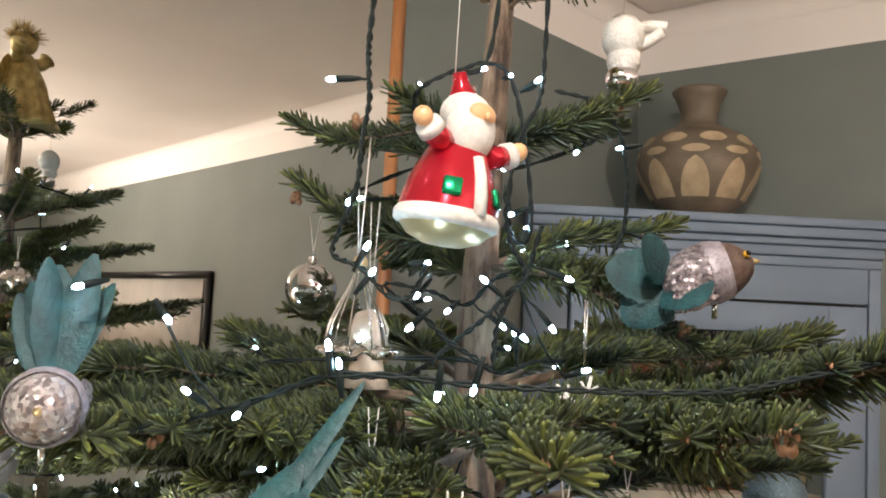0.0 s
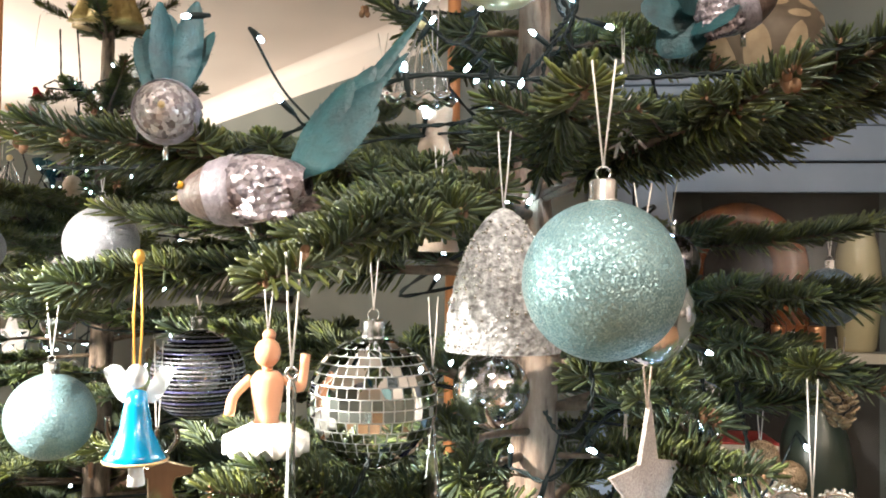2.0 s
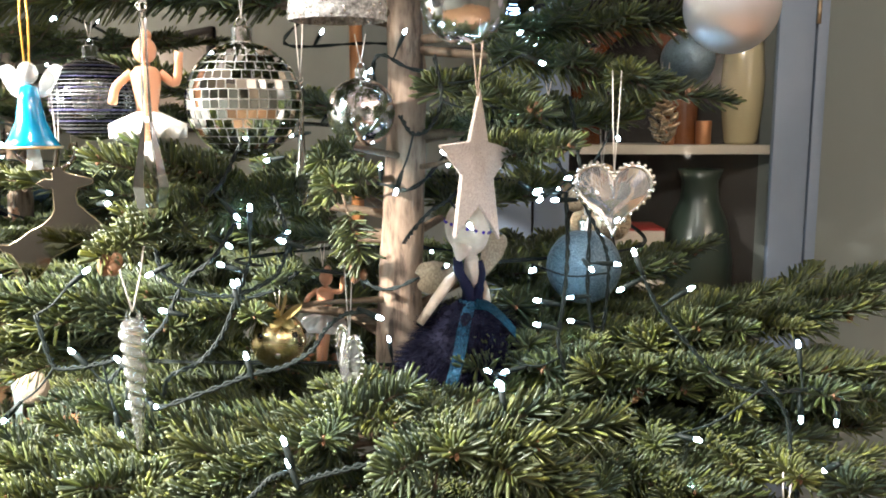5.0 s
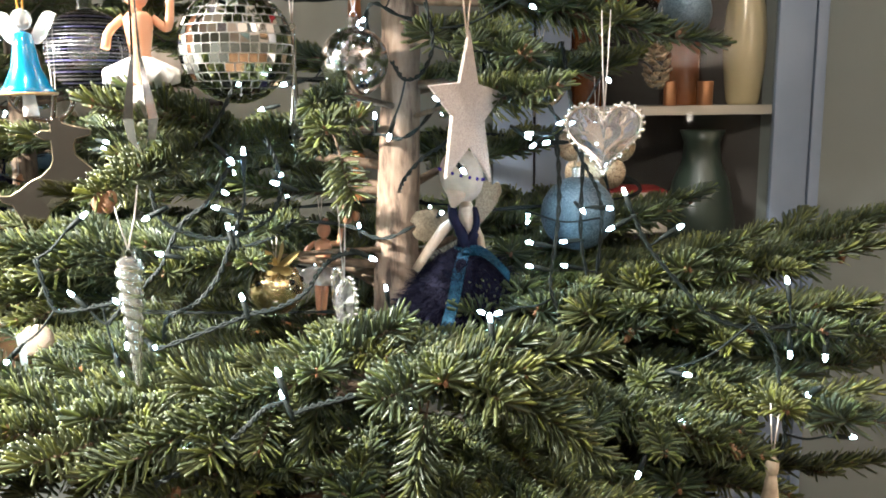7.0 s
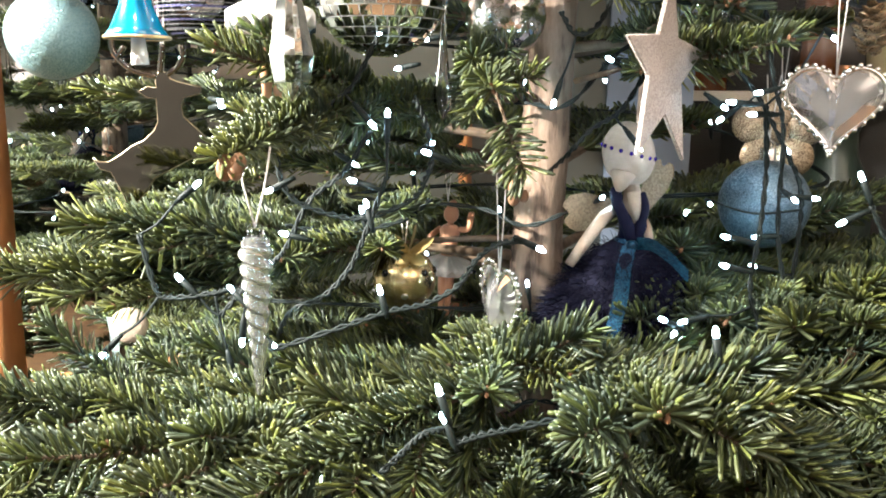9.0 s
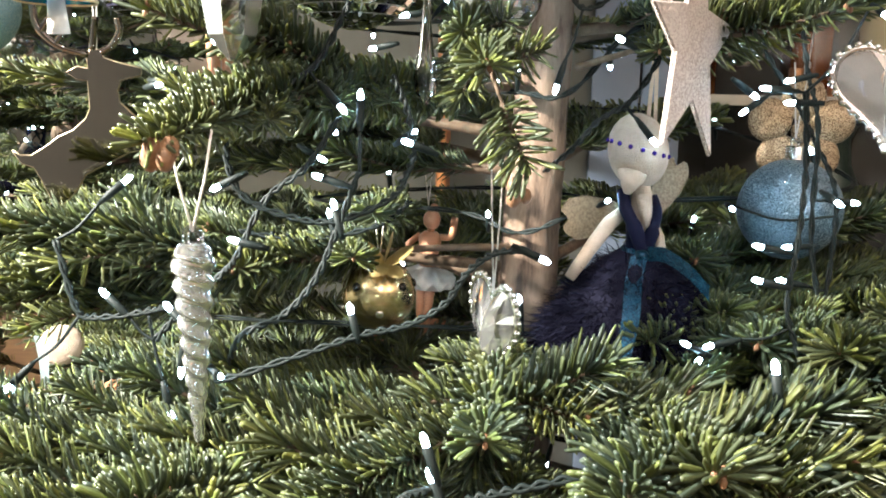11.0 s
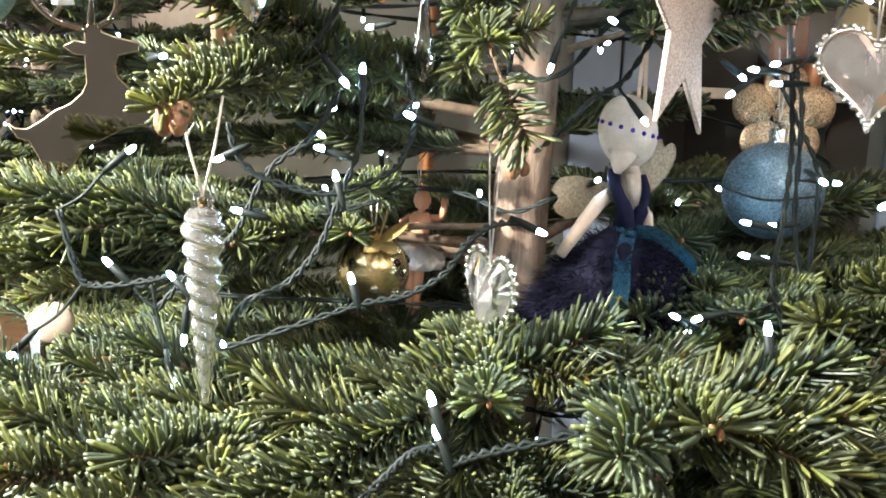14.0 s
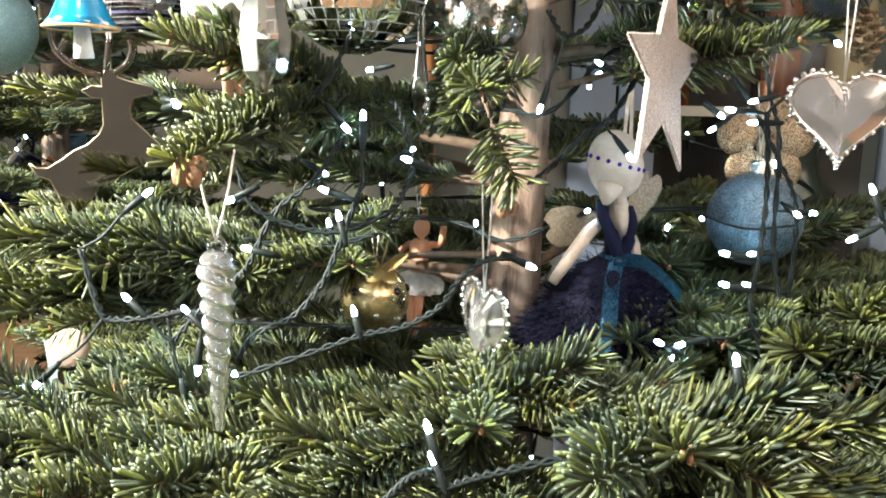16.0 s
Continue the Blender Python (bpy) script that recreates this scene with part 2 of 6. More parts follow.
def on_left(u, off=0.0):
    """A place u metres from the corner along the left wall, off metres in front of it."""
    return CORNER + ALONG_LEFT * u + Vector((0.731, -0.682, 0)) * off


def on_right(u, off=0.0):
    return CORNER + ALONG_RIGHT * u - Vector((0.616, 0.788, 0)) * off


# large pine framed mirror on the left wall
def wall_slab(at, u0, u1, z0, z1, o0, o1):
    s = Shape()
    s.grid([[at(u0, o0) + Vector((0, 0, z)), at(u1, o0) + Vector((0, 0, z)), at(u1, o1) + Vector((0, 0, z)), at(u0, o1) + Vector((0, 0, z))] for z in (z0, z1)], True, 0, True)
    bm = bmesh.new()
    vs = [bm.verts.new(v) for v in s.v]
    for f in s.f:
        bm.faces.new([vs[i] for i in f])
    bmesh.ops.recalc_face_normals(bm, faces=bm.faces)
    bmesh.ops.bevel(bm, geom=bm.edges[:], offset=0.003, segments=2, affect="EDGES")
    return Shape().join(bm)


mirror = thing("wall_mirror", (0, 0, 0), "large wall mirror in an orange pine frame", "mirror")
M0, M1, MZ0, MZ1 = 0.895, 1.73, 0.85, 2.40
part("glass", wall_slab(on_left, M0 + 0.02, M1 - 0.02, MZ0 + 0.02, MZ1 - 0.02, 0.004, 0.014), MIRROR, mirror, "silvered mirror glass", False)
part("frame_stile", wall_slab(on_left, M0 - 0.004, M0 + 0.021, MZ0, MZ1, 0.002, 0.022), PINE, mirror)
part("frame_stile", wall_slab(on_left, M1 - 0.024, M1 + 0.012, MZ0, MZ1, 0.002, 0.03), PINE, mirror)
part("frame_rail", wall_slab(on_left, M0 + 0.024, M1 - 0.024, MZ0, MZ0 + 0.04, 0.002, 0.03), PINE, mirror)
part("frame_rail", wall_slab(on_left, M0 + 0.024, M1 - 0.024, MZ1 - 0.04, MZ1, 0.002, 0.03), PINE, mirror)

# picture on the right wall, seen in the mirror
picture = thing("framed_picture", (0, 0, 0), "wide pale print in a thin black frame", "picture")
BLACKFRAME = plain("black_frame", (0.012, 0.011, 0.011), 0.35)
PRINT = mottled("pale_print", (0.42, 0.39, 0.36), (0.56, 0.53, 0.49), 5, 0.6, 0)
PU0, PU1, PZ0, PZ1 = 2.40, 4.05, 1.30, 1.81
part("print", wall_slab(on_right, PU0 + 0.03, PU1 - 0.03, PZ0 + 0.03, PZ1 - 0.03, 0.004, 0.012), PRINT, picture)
for u0, u1, z0, z1 in ((PU0, PU1, PZ0, PZ0 + 0.035), (PU0, PU1, PZ1 - 0.035, PZ1), (PU0, PU0 + 0.05, PZ0 + 0.035, PZ1 - 0.035), (PU1 - 0.05, PU1, PZ0 + 0.035, PZ1 - 0.035)):
    part("frame_bar", wall_slab(on_right, u0, u1, z0, z1, 0.002, 0.03), BLACKFRAME, picture)

# corner cupboard with a glazed door
FRONT = 1.85
cup = thing("corner_cupboard", (0, 0, 0), "blue-grey painted corner cupboard with a glazed door", "cupboard")


def slab(x0, x1, y0, y1, z0, z1, bevel=0.002):
    return Shape().box((x0, y0, z0), (x1, y1, z1), bevel)


CX0, CX1, TOPZ = 0.175, 0.958, 1.905
part("stile", slab(CX0, 0.272, FRONT, FRONT + 0.022, 0.02, 1.80), BLUEPAINT, cup)
part("stile", slab(0.932, CX1, FRONT, FRONT + 0.022, 0.02, 1.80), BLUEPAINT, cup)
part("top_rail", slab(0.274, 0.930, FRONT, FRONT + 0.022, 1.722, 1.80), BLUEPAINT, cup)
part("plinth", slab(0.274, 0.930, FRONT, FRONT + 0.022, 0.02, 0.25), BLUEPAINT, cup)
# stepped cornice
for k, (z0, z1, o) in enumerate(((1.80, 1.822, 0.006), (1.822, 1.845, 0.014), (1.845, 1.862, 0.022), (1.862, 1.885, 0.036), (1.885, 1.905, 0.045))):
    part("cornice_step", slab(CX0 - 0.003, CX1, FRONT - o, FRONT + 0.03, z0, z1 - 0.001, 0.003), BLUEPAINT, cup)
top = Shape().grid([[Vector((CX0, FRONT + 0.03, z)), Vector((CX1 - 0.02, FRONT + 0.03, z)), Vector((0.495, 2.195, z))] for z in (1.885, 1.904)], True, 0, True)
part("top_board", top, BLUEPAINT, cup, "", False)
for z in (0.30, 0.78, 1.272, 1.70):
    sh = Shape().grid([[Vector((0.21, FRONT + 0.034, z + h)), Vector((0.93, FRONT + 0.034, z + h)), Vector((0.495, 2.185, z + h))] for h in (0, 0.022)], True, 0, True)
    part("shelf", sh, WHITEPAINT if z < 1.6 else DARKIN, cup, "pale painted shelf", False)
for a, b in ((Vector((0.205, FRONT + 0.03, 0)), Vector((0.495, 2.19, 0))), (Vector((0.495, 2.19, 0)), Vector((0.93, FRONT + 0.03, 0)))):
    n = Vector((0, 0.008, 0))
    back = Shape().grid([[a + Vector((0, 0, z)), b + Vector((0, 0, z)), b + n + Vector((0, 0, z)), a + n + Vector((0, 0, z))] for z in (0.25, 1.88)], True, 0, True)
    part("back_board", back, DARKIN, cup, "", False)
door = part("door", slab(0.842, 0.926, FRONT - 0.004, FRONT + 0.018, 0.256, 1.716), BLUEPAINT, cup, "blue-grey door frame")
part("door_stile", slab(0.278, 0.36, FRONT - 0.004, FRONT + 0.018, 0.256, 1.716), BLUEPAINT, door)
part("door_rail", slab(0.36, 0.842, FRONT - 0.004, FRONT + 0.018, 1.652, 1.716), BLUEPAINT, door)
part("door_rail", slab(0.36, 0.842, FRONT - 0.004, FRONT + 0.018, 0.256, 0.36), BLUEPAINT, door)
pane = part("pane", slab(0.358, 0.844, FRONT + 0.005, FRONT + 0.009, 0.355, 1.655, 0.0005), thin_glass("window_glass", (0.93, 0.94, 0.93), -0.25), door, "clear glass pane")
pane.visible_shadow = False
part("hinge", Shape().tube([(0.929, FRONT - 0.008, 1.575), (0.929, FRONT - 0.008, 1.635)], 0.005, 8), plain("brass_hinge", (0.42, 0.33, 0.22), 0.4, 0.9), door, "tarnished brass hinge")

# ---- tree ----
TRUNK = [(0.0, (0.03, 0.79)), (0.6, (0.028, 0.795)), (1.1, (0.028, 0.80)), (1.25, (0.035, 0.80)), (1.4, (0.040, 0.80)), (1.6, (0.031, 0.80)), (1.8, (0.036, 0.80)), (1.9, (0.040, 0.80)), (2.0, (0.043, 0.80))]


def trunk_at(z):
    for (z0, a), (z1, b) in zip(TRUNK, TRUNK[1:]):
        if z <= z1:
            k = (z - z0) / (z1 - z0)
            return Vector((a[0] + k * (b[0] - a[0]), a[1] + k * (b[1] - a[1]), z))
    return Vector((*TRUNK[-1][1], z))


def trunk_radius(z):
    return 0.0105 + 0.0175 * max(0.0, (2.05 - z)) / 1.0 if z > 1.05 else 0.027 + (1.05 - z) * 0.012


tree = thing("christmas_tree", (0, 0, 0), "cut fir tree with dense green needles, decorated", "tree")
rnd = random.Random(4)
s = Shape()
rings = []
for k in range(140):
    z = 0.02 + k * 1.97 / 139
    c, r = trunk_at(z), trunk_radius(z)
    ring = []
    for j in range(20):
        a = math.tau * j / 20
        knot = 0.10 * noise.noise(Vector((math.cos(a) * 2, math.sin(a) * 2, z * 14))) + 0.05 * noise.noise(Vector((math.cos(a) * 5, math.sin(a) * 5, z * 30)))
        ring.append(c + Vector((math.cos(a), math.sin(a), 0)) * r * (1 + knot))
    rings.append(ring)
part("trunk", s.grid(rings, True, 0, True), BARK, tree, "pale brown scaly bark")


def sprig_mesh(length, seed, per_cm=14, wide=1.38):
    """A shoot along +y with flat blunt needles, fuller above than below."""
    r = random.Random(seed)
    s = Shape()
    bend = r.uniform(-0.10, 0.10)

    def stem(t):
        y = t * length
        return Vector((bend * y * y / length, y, 0.10 * y * y / length))

    s.tube([stem(k / 6) for k in range(7)], [0.0019 - 0.0009 * k / 6 for k in range(7)], 5, 1)
    for k in range(3 if seed % 10 == 0 else 0):
        a = math.tau * k / 3
        tip = stem(0.985)
        s.ball(0.0017, 6, 4, 1.5, 2, Matrix.Translation(tip + Vector((0.0024 * math.cos(a), 0.001, 0.0024 * math.sin(a)))))
    n = int(length * 100 * per_cm)
    rows = (-1.55, 0.55, -0.75, 1.30, 0.0, -1.15, 0.95, -0.35, 1.65, 0.25, -2.0, 2.05)
    for k in range(n):
        t = (k + 0.5 + r.uniform(-0.3, 0.3)) / n
        p = stem(t)
        phi = rows[k % len(rows)] + r.gauss(0, 0.13)
        out = Vector((math.sin(phi), 0, math.cos(phi)))
        lean = radians(r.gauss(57, 5) - 30 * max(0.0, t - 0.72) / 0.28)
        d = (Vector((0, 1, 0)) * math.cos(lean) + out * math.sin(lean)).normalized()
        ln = 0.0222 * r.uniform(0.88, 1.08) * (1 - 0.28 * max(0.0, t - 0.8) / 0.2) * (1.08 if abs(phi) > 0.9 else 0.86)
        kind = 3 if r.random() < 0.04 + 0.22 * max(0.0, t - 0.7) / 0.3 else 0
        w = 0.00106 * wide * r.uniform(0.9, 1.1)
        side = d.cross(out)
        side = (side.normalized() * math.cos(0.5 * phi) + d.cross(side).normalized() * 0.25 * math.sin(phi)).normalized()
        curl = (out * 0.3 + Vector((0, 0, 0.7)) + Vector((0, 0.6, 0))) * 0.14 * ln
        base = len(s.v)
        top = d.cross(side).normalized()
        for q, ww in ((0.0, 0.55), (0.5, 1.0), (0.90, 0.95)):
            c = p + d * ln * q + curl * q * q
            s.v.append(tuple(c + side * w * ww))
            s.v.append(tuple(c - side * w * ww))
            s.v.append(tuple(c + top * w * ww * 0.62))
        for o in (0.5, -0.5):
            s.v.append(tuple(p + d * ln + curl + side * w * o))
        for q in (0, 3):
            for i in range(3):
                j = (i + 1) % 3
                s.f.append((base + q + i, base + q + j, base + q + 3 + j, base + q + 3 + i))
        e = base + 6
        s.f += [(e, e + 1, e + 4, e + 3), (e + 1, e + 2, e + 4), (e + 2, e, e + 3), (e + 2, e + 3, e + 4)]
        s.s += [kind] * 10
    return s.mesh("sprig", [NEEDLE, TWIG, BUD, PALE_NEEDLE])


SPRIGS, THIN_SPRIGS = {}, {}
for k, length in enumerate((0.05, 0.075, 0.10, 0.14)):
    SPRIGS[length] = [sprig_mesh(length, 10 * k + j) for j in range(4)]
    THIN_SPRIGS[length] = [sprig_mesh(length, 60 + 10 * k + j, 8, 1.8) for j in range(2)]


def aim(place, d, up=Vector((0, 0, 1)), roll=0.0, size=1.0):
    """A pose with +y along d and +z as near up as it goes."""
    y = Vector(d).normalized()
    x = y.cross(up)
    if x.length < 1e-3:
        x = y.cross(Vector((1, 0, 0)))
    x.normalize()
    z = x.cross(y)
    m = Matrix((x, y, z)).transposed().to_4x4()
    return Matrix.Translation(place) @ m @ Matrix.Rotation(roll, 4, "Y") @ Matrix.Scale(size, 4)


def put_sprig(limb, place, d, length, roll=0.0, up=Vector((0, 0, 1))):
    key = min(SPRIGS, key=lambda q: abs(q - length))
    far = place[1] > 0.92 or place[2] < 0.93
    ob = new("sprig", rnd.choice((THIN_SPRIGS if far else SPRIGS)[key]))
    ob.parent = limb
    ob.matrix_basis = aim(place, d, up, roll, max(0.75, min(1.3, length / key)))
    return ob


def branch(points, side=0.10, bare=0.25, gap=0.045, thick=0.006, fan=52, up=Vector((0, 0, 1)), full=False):
    """A limb through the points, from the trunk to its tip, with shoots along and beside it."""
    path = smooth_path(points, 6)
    n = len(path)
    limb = part("branch", Shape().tube(path, [thick * (1 - 0.75 * k / (n - 1)) for k in range(n)], 7), TWIG, tree)
    along = [0.0]
    for a, b in zip(path, path[1:]):
        along.append(along[-1] + (b - a).length)
    total = along[-1]

    def at(q):
        for k in range(n - 1):
            if along[k + 1] >= q:
                f = (q - along[k]) / max(1e-6, along[k + 1] - along[k])
                return path[k].lerp(path[k + 1], f), (path[k + 1] - path[k]).normalized()
        return path[-1], (path[-1] - path[-2]).normalized()

    q = total * bare
    while q < total - 0.03:
        p, d = at(q)
        put_sprig(limb, p, d, 0.075, rnd.uniform(-0.5, 0.5), up)
        if full:
            put_sprig(limb, p, d, 0.06, rnd.choice((-1, 1)) * rnd.uniform(1.2, 2.2), up)
        q += 0.042
    p, d = at(total)
    put_sprig(limb, p, d, 0.05 + 0.03 * rnd.random(), 0, up)
    if side > 0.02:
        q, hand = total * bare + 0.02, 1
        while q < total - 0.02:
            p, d = at(q)
            ln = min(side, (total - q) * 0.62 + 0.035) * rnd.uniform(0.8, 1.15)
            across = d.cross(up).normalized() * hand
            ang = radians(fan + rnd.uniform(-8, 8))
            dd = d * math.cos(ang) + across * math.sin(ang) + up * rnd.uniform(-0.10, 0.12)
            put_sprig(limb, p, dd, min(ln, 0.14), rnd.uniform(-0.4, 0.4), up)
            if ln > 0.11:
                e = p + dd.normalized() * ln * 0.45
                for hh in (-1, 1):
                    d3 = dd.normalized() * 0.62 + dd.cross(up).normalized() * 0.75 * hh
                    put_sprig(limb, e, d3, 0.06, rnd.uniform(-0.4, 0.4), up)
            hand = -hand
            q += gap * rnd.uniform(0.7, 1.2)
    return limb


def reach(z):
    return max(0.07, 0.17 + (1.80 - z) * 0.52) if z < 1.9 else 0.11


def spread(z, azimuths, length, rise=0.10, side=0.10, **more):
    """Limbs out of the trunk at one height, by compass angle (0: away to +x, 90: away from the walker)."""
    for a in azimuths:
        ln = length * rnd.uniform(0.85, 1.12)
        a = radians(a + rnd.uniform(-9, 9))
        d = Vector((math.cos(a), math.sin(a), 0))
        c = trunk_at(z + rnd.uniform(-0.02, 0.02))
        branch([c, c + d * ln * 0.4 + Vector((0, 0, rise * ln * 0.7)), c + d * ln * 0.75 + Vector((0, 0, rise * ln)), c + d * ln + Vector((0, 0, rise * ln * 1.25))], side, **more)


# limbs that show singly in front, each from the trunk to its tip
def limb_to(z, tip, lift=0.0, **more):
    a, b = trunk_at(z), Vector(tip)
    b = b - (b - a).normalized() * 0.048
    ends = Shape()
    for k in range(5):
        o = Vector((rnd.uniform(-1, 1), rnd.uniform(-1, 1), rnd.uniform(-1, 1))) * 0.0045
        ends.ball(rnd.uniform(0.0026, 0.0042), 8, 6, 1.3, 0, Matrix.Translation(b + o + (b - a).normalized() * 0.045))
    part("bud", ends, BUD, tree, "reddish brown winter buds")
    m = a.lerp(b, 0.5) + Vector((0, 0, lift))
    return branch([a, a.lerp(m, 0.55), m, m.lerp(b, 0.55) + Vector((0, 0, lift * 0.3)), b], full=True, **{"gap": 0.034, **more})


limb_to(1.81, (-0.085, 0.735, 1.818), 0.010, side=0.035, bare=0.35, thick=0.004)
limb_to(1.81, (0.165, 0.81, 1.862), 0.0, side=0.0, bare=0.15, thick=0.004)
limb_to(1.72, (-0.160, 0.86, 1.765), -0.012, side=0.045, bare=0.3, thick=0.004)
limb_to(1.70, (0.185, 0.645, 1.648), 0.012, side=0.03, bare=0.2, thick=0.004)
limb_to(1.68, (-0.05, 0.93, 1.72), 0.01, side=0.03, bare=0.3, thick=0.004)
limb_to(1.56, (-0.405, 0.60, 1.575), -0.005, side=0.06, bare=0.2)
limb_to(1.56, (-0.235, 0.94, 1.62), 0.0, side=0.06, bare=0.2)
limb_to(1.545, (0.055, 0.42, 1.580), 0.012, side=0.075, bare=0.3)
limb_to(1.545, (0.30, 0.50, 1.640), -0.010, side=0.05, bare=0.3)
limb_to(1.56, (0.30, 0.72, 1.60), 0.005, side=0.07, bare=0.25)
limb_to(1.55, (-0.31, 0.50, 1.566), 0.0, side=0.07, bare=0.25)
limb_to(1.55, (-0.20, 0.60, 1.556), 0.0, side=0.07, bare=0.3)
limb_to(1.55, (0.19, 0.46, 1.592), 0.0, side=0.06, bare=0.3)
limb_to(1.56, (0.40, 0.62, 1.640), 0.0, side=0.07, bare=0.25)
limb_to(1.57, (-0.42, 0.78, 1.600), 0.0, side=0.07, bare=0.25)
limb_to(1.53, (-0.098, 0.365, 1.476), 0.022, side=0.06, bare=0.35)
limb_to(1.47, (-0.42, 0.58, 1.452), 0.01, side=0.055, bare=0.3)
limb_to(1.44, (0.36, 0.68, 1.452), 0.0, side=0.07, bare=0.25)
limb_to(1.43, (0.33, 0.66, 1.375), 0.01, side=0.05, bare=0.35)
limb_to(1.38, (0.17, 0.60, 1.36), 0.01, side=0.06, bare=0.45)
# hanging shoot before the trunk, its buds at the lower end
branch([(0.03, 0.78, 1.310), (-0.012, 0.68, 1.322), (-0.016, 0.61, 1.315), (-0.006, 0.565, 1.295), (0.004, 0.542, 1.270)], side=0.036, bare=0.58, gap=0.020, fan=48, thick=0.004, up=Vector((-0.35, -0.92, 0.15)))
limb_to(0.96, (0.020, 0.42, 1.005), 0.005, side=0.09, bare=0.3)
limb_to(0.96, (-0.12, 0.42, 1.010), 0.005, side=0.10, bare=0.3)
limb_to(1.00, (0.34, 0.46, 1.030), 0.01, side=0.11, bare=0.3)
limb_to(1.07, (0.50, 0.66, 1.155), 0.0, side=0.12, bare=0.25)
limb_to(1.07, (0.44, 0.56, 1.12), 0.0, side=0.12, bare=0.25)
limb_to(1.09, (0.40, 0.86, 1.19), 0.0, side=0.12, bare=0.25)
limb_to(1.03, (0.27, 0.58, 1.095), 0.0, side=0.10, bare=0.3)
limb_to(0.97, (-0.43, 0.40, 1.015), 0.0, side=0.11, bare=0.3)
limb_to(0.97, (-0.47, 0.56, 1.02), 0.0, side=0.12, bare=0.3)
limb_to(1.12, (-0.38, 0.70, 1.165), 0.0, side=0.11, bare=0.3)

# long bud-tipped limb that catches the light
def buds_at(place, size=1.0):
    ends = Shape()
    for k in range(5):
        o = Vector((rnd.uniform(-1, 1), rnd.uniform(-1, 1), rnd.uniform(-1, 1))) * 0.0045 * size
        ends.ball(rnd.uniform(0.0030, 0.0048) * size, 8, 6, 1.3, 0, Matrix.Translation(Vector(place) + o))
    part("bud", ends, BUD, tree, "reddish brown winter buds")


def shoot(a, b, lift=0.0, side=0.0, up=Vector((0, 0, 1)), bare=0.0, thick=0.0032, **more):
    """A full shoot between two places, its needles all round the upper side."""
    a, b = Vector(a), Vector(b)
    b = b - (b - a).normalized() * 0.05
    m = a.lerp(b, 0.5) + Vector((0, 0, lift))
    return branch([a, a.lerp(m, 0.6), m, b], side, bare, thick=thick, up=up, full=True, **more)


FACING = Vector((0, -0.55, 0.84))
branch([trunk_at(1.285), (-0.062, 0.66, 1.280), (-0.105, 0.58, 1.276), (-0.132, 0.52, 1.268), (-0.145, 0.470, 1.258)], side=0.034, bare=0.25, gap=0.030, fan=38, thick=0.0045, up=Vector((0.25, -0.45, 0.85)), full=True)
buds_at((-0.153, 0.412, 1.246), 1.25)
buds_at((0.016, 0.519, 1.221), 1.0)
shoot((-0.10, 0.60, 1.282), (-0.185, 0.49, 1.318), 0.006, up=FACING)
# front spray with three shoots from one node
branch([trunk_at(1.03), (0.055, 0.62, 1.075), (0.080, 0.50, 1.100), (0.094, 0.415, 1.112)], 0.055, 0.35, gap=0.04, thick=0.005, full=True)
NODE = (0.094, 0.412, 1.110)
shoot(NODE, (0.210, 0.405, 1.134), 0.006, 0.04, FACING, gap=0.03, fan=40)
shoot(NODE, (0.200, 0.360, 1.088), 0.012, 0.055, FACING, gap=0.03, fan=40)
shoot(NODE, (0.068, 0.375, 1.045), 0.012, 0.045, FACING, gap=0.03, fan=40)
# limb beside it, one shoot to each hand
branch([trunk_at(1.04), (0.012, 0.66, 1.075), (0.006, 0.55, 1.095), (0.004, 0.468, 1.104)], 0.05, 0.35, gap=0.04, thick=0.005, full=True)
shoot((0.004, 0.470, 1.104), (0.112, 0.440, 1.128), 0.010, 0.045, FACING, gap=0.03, fan=40)
shoot((0.004, 0.470, 1.104), (-0.030, 0.430, 1.112), 0.004, 0.0, FACING)
branch([(0.004, 0.475, 1.100), (-0.030, 0.440, 1.092), (-0.064, 0.408, 1.084), (-0.088, 0.382, 1.078)], 0.06, 0.05, gap=0.028, thick=0.0034, fan=45, up=FACING, full=True)
# lit sprays low at the side by the mirror
branch([trunk_at(1.02), (-0.08, 0.56, 1.050), (-0.150, 0.45, 1.062), (-0.195, 0.375, 1.080)], 0.075, 0.30, gap=0.03, thick=0.005, fan=45, up=FACING, full=True)
branch([trunk_at(1.02), (-0.14, 0.60, 1.045), (-0.240, 0.50, 1.060), (-0.305, 0.430, 1.085)], 0.085, 0.30, gap=0.03, thick=0.005, fan=45, up=FACING, full=True)
shoot((-0.13, 0.47, 1.055), (-0.165, 0.335, 1.084), 0.006, 0.05, FACING, gap=0.03, fan=40)
shoot((-0.20, 0.60, 1.160), (-0.320, 0.555, 1.186), 0.004, 0.05, FACING, gap=0.03, fan=42)
shoot((-0.22, 0.62, 1.120), (-0.410, 0.540, 1.146), 0.004, 0.07, FACING, gap=0.03, fan=42)
branch([trunk_at(1.14), (-0.06, 0.72, 1.150), (-0.16, 0.64, 1.150), (-0.24, 0.60, 1.155)], 0.06, 0.4, gap=0.035, thick=0.004, full=True)
shoot((-0.085, 0.77, 1.176), (-0.092, 0.665, 1.182), 0.0, 0.0, FACING)
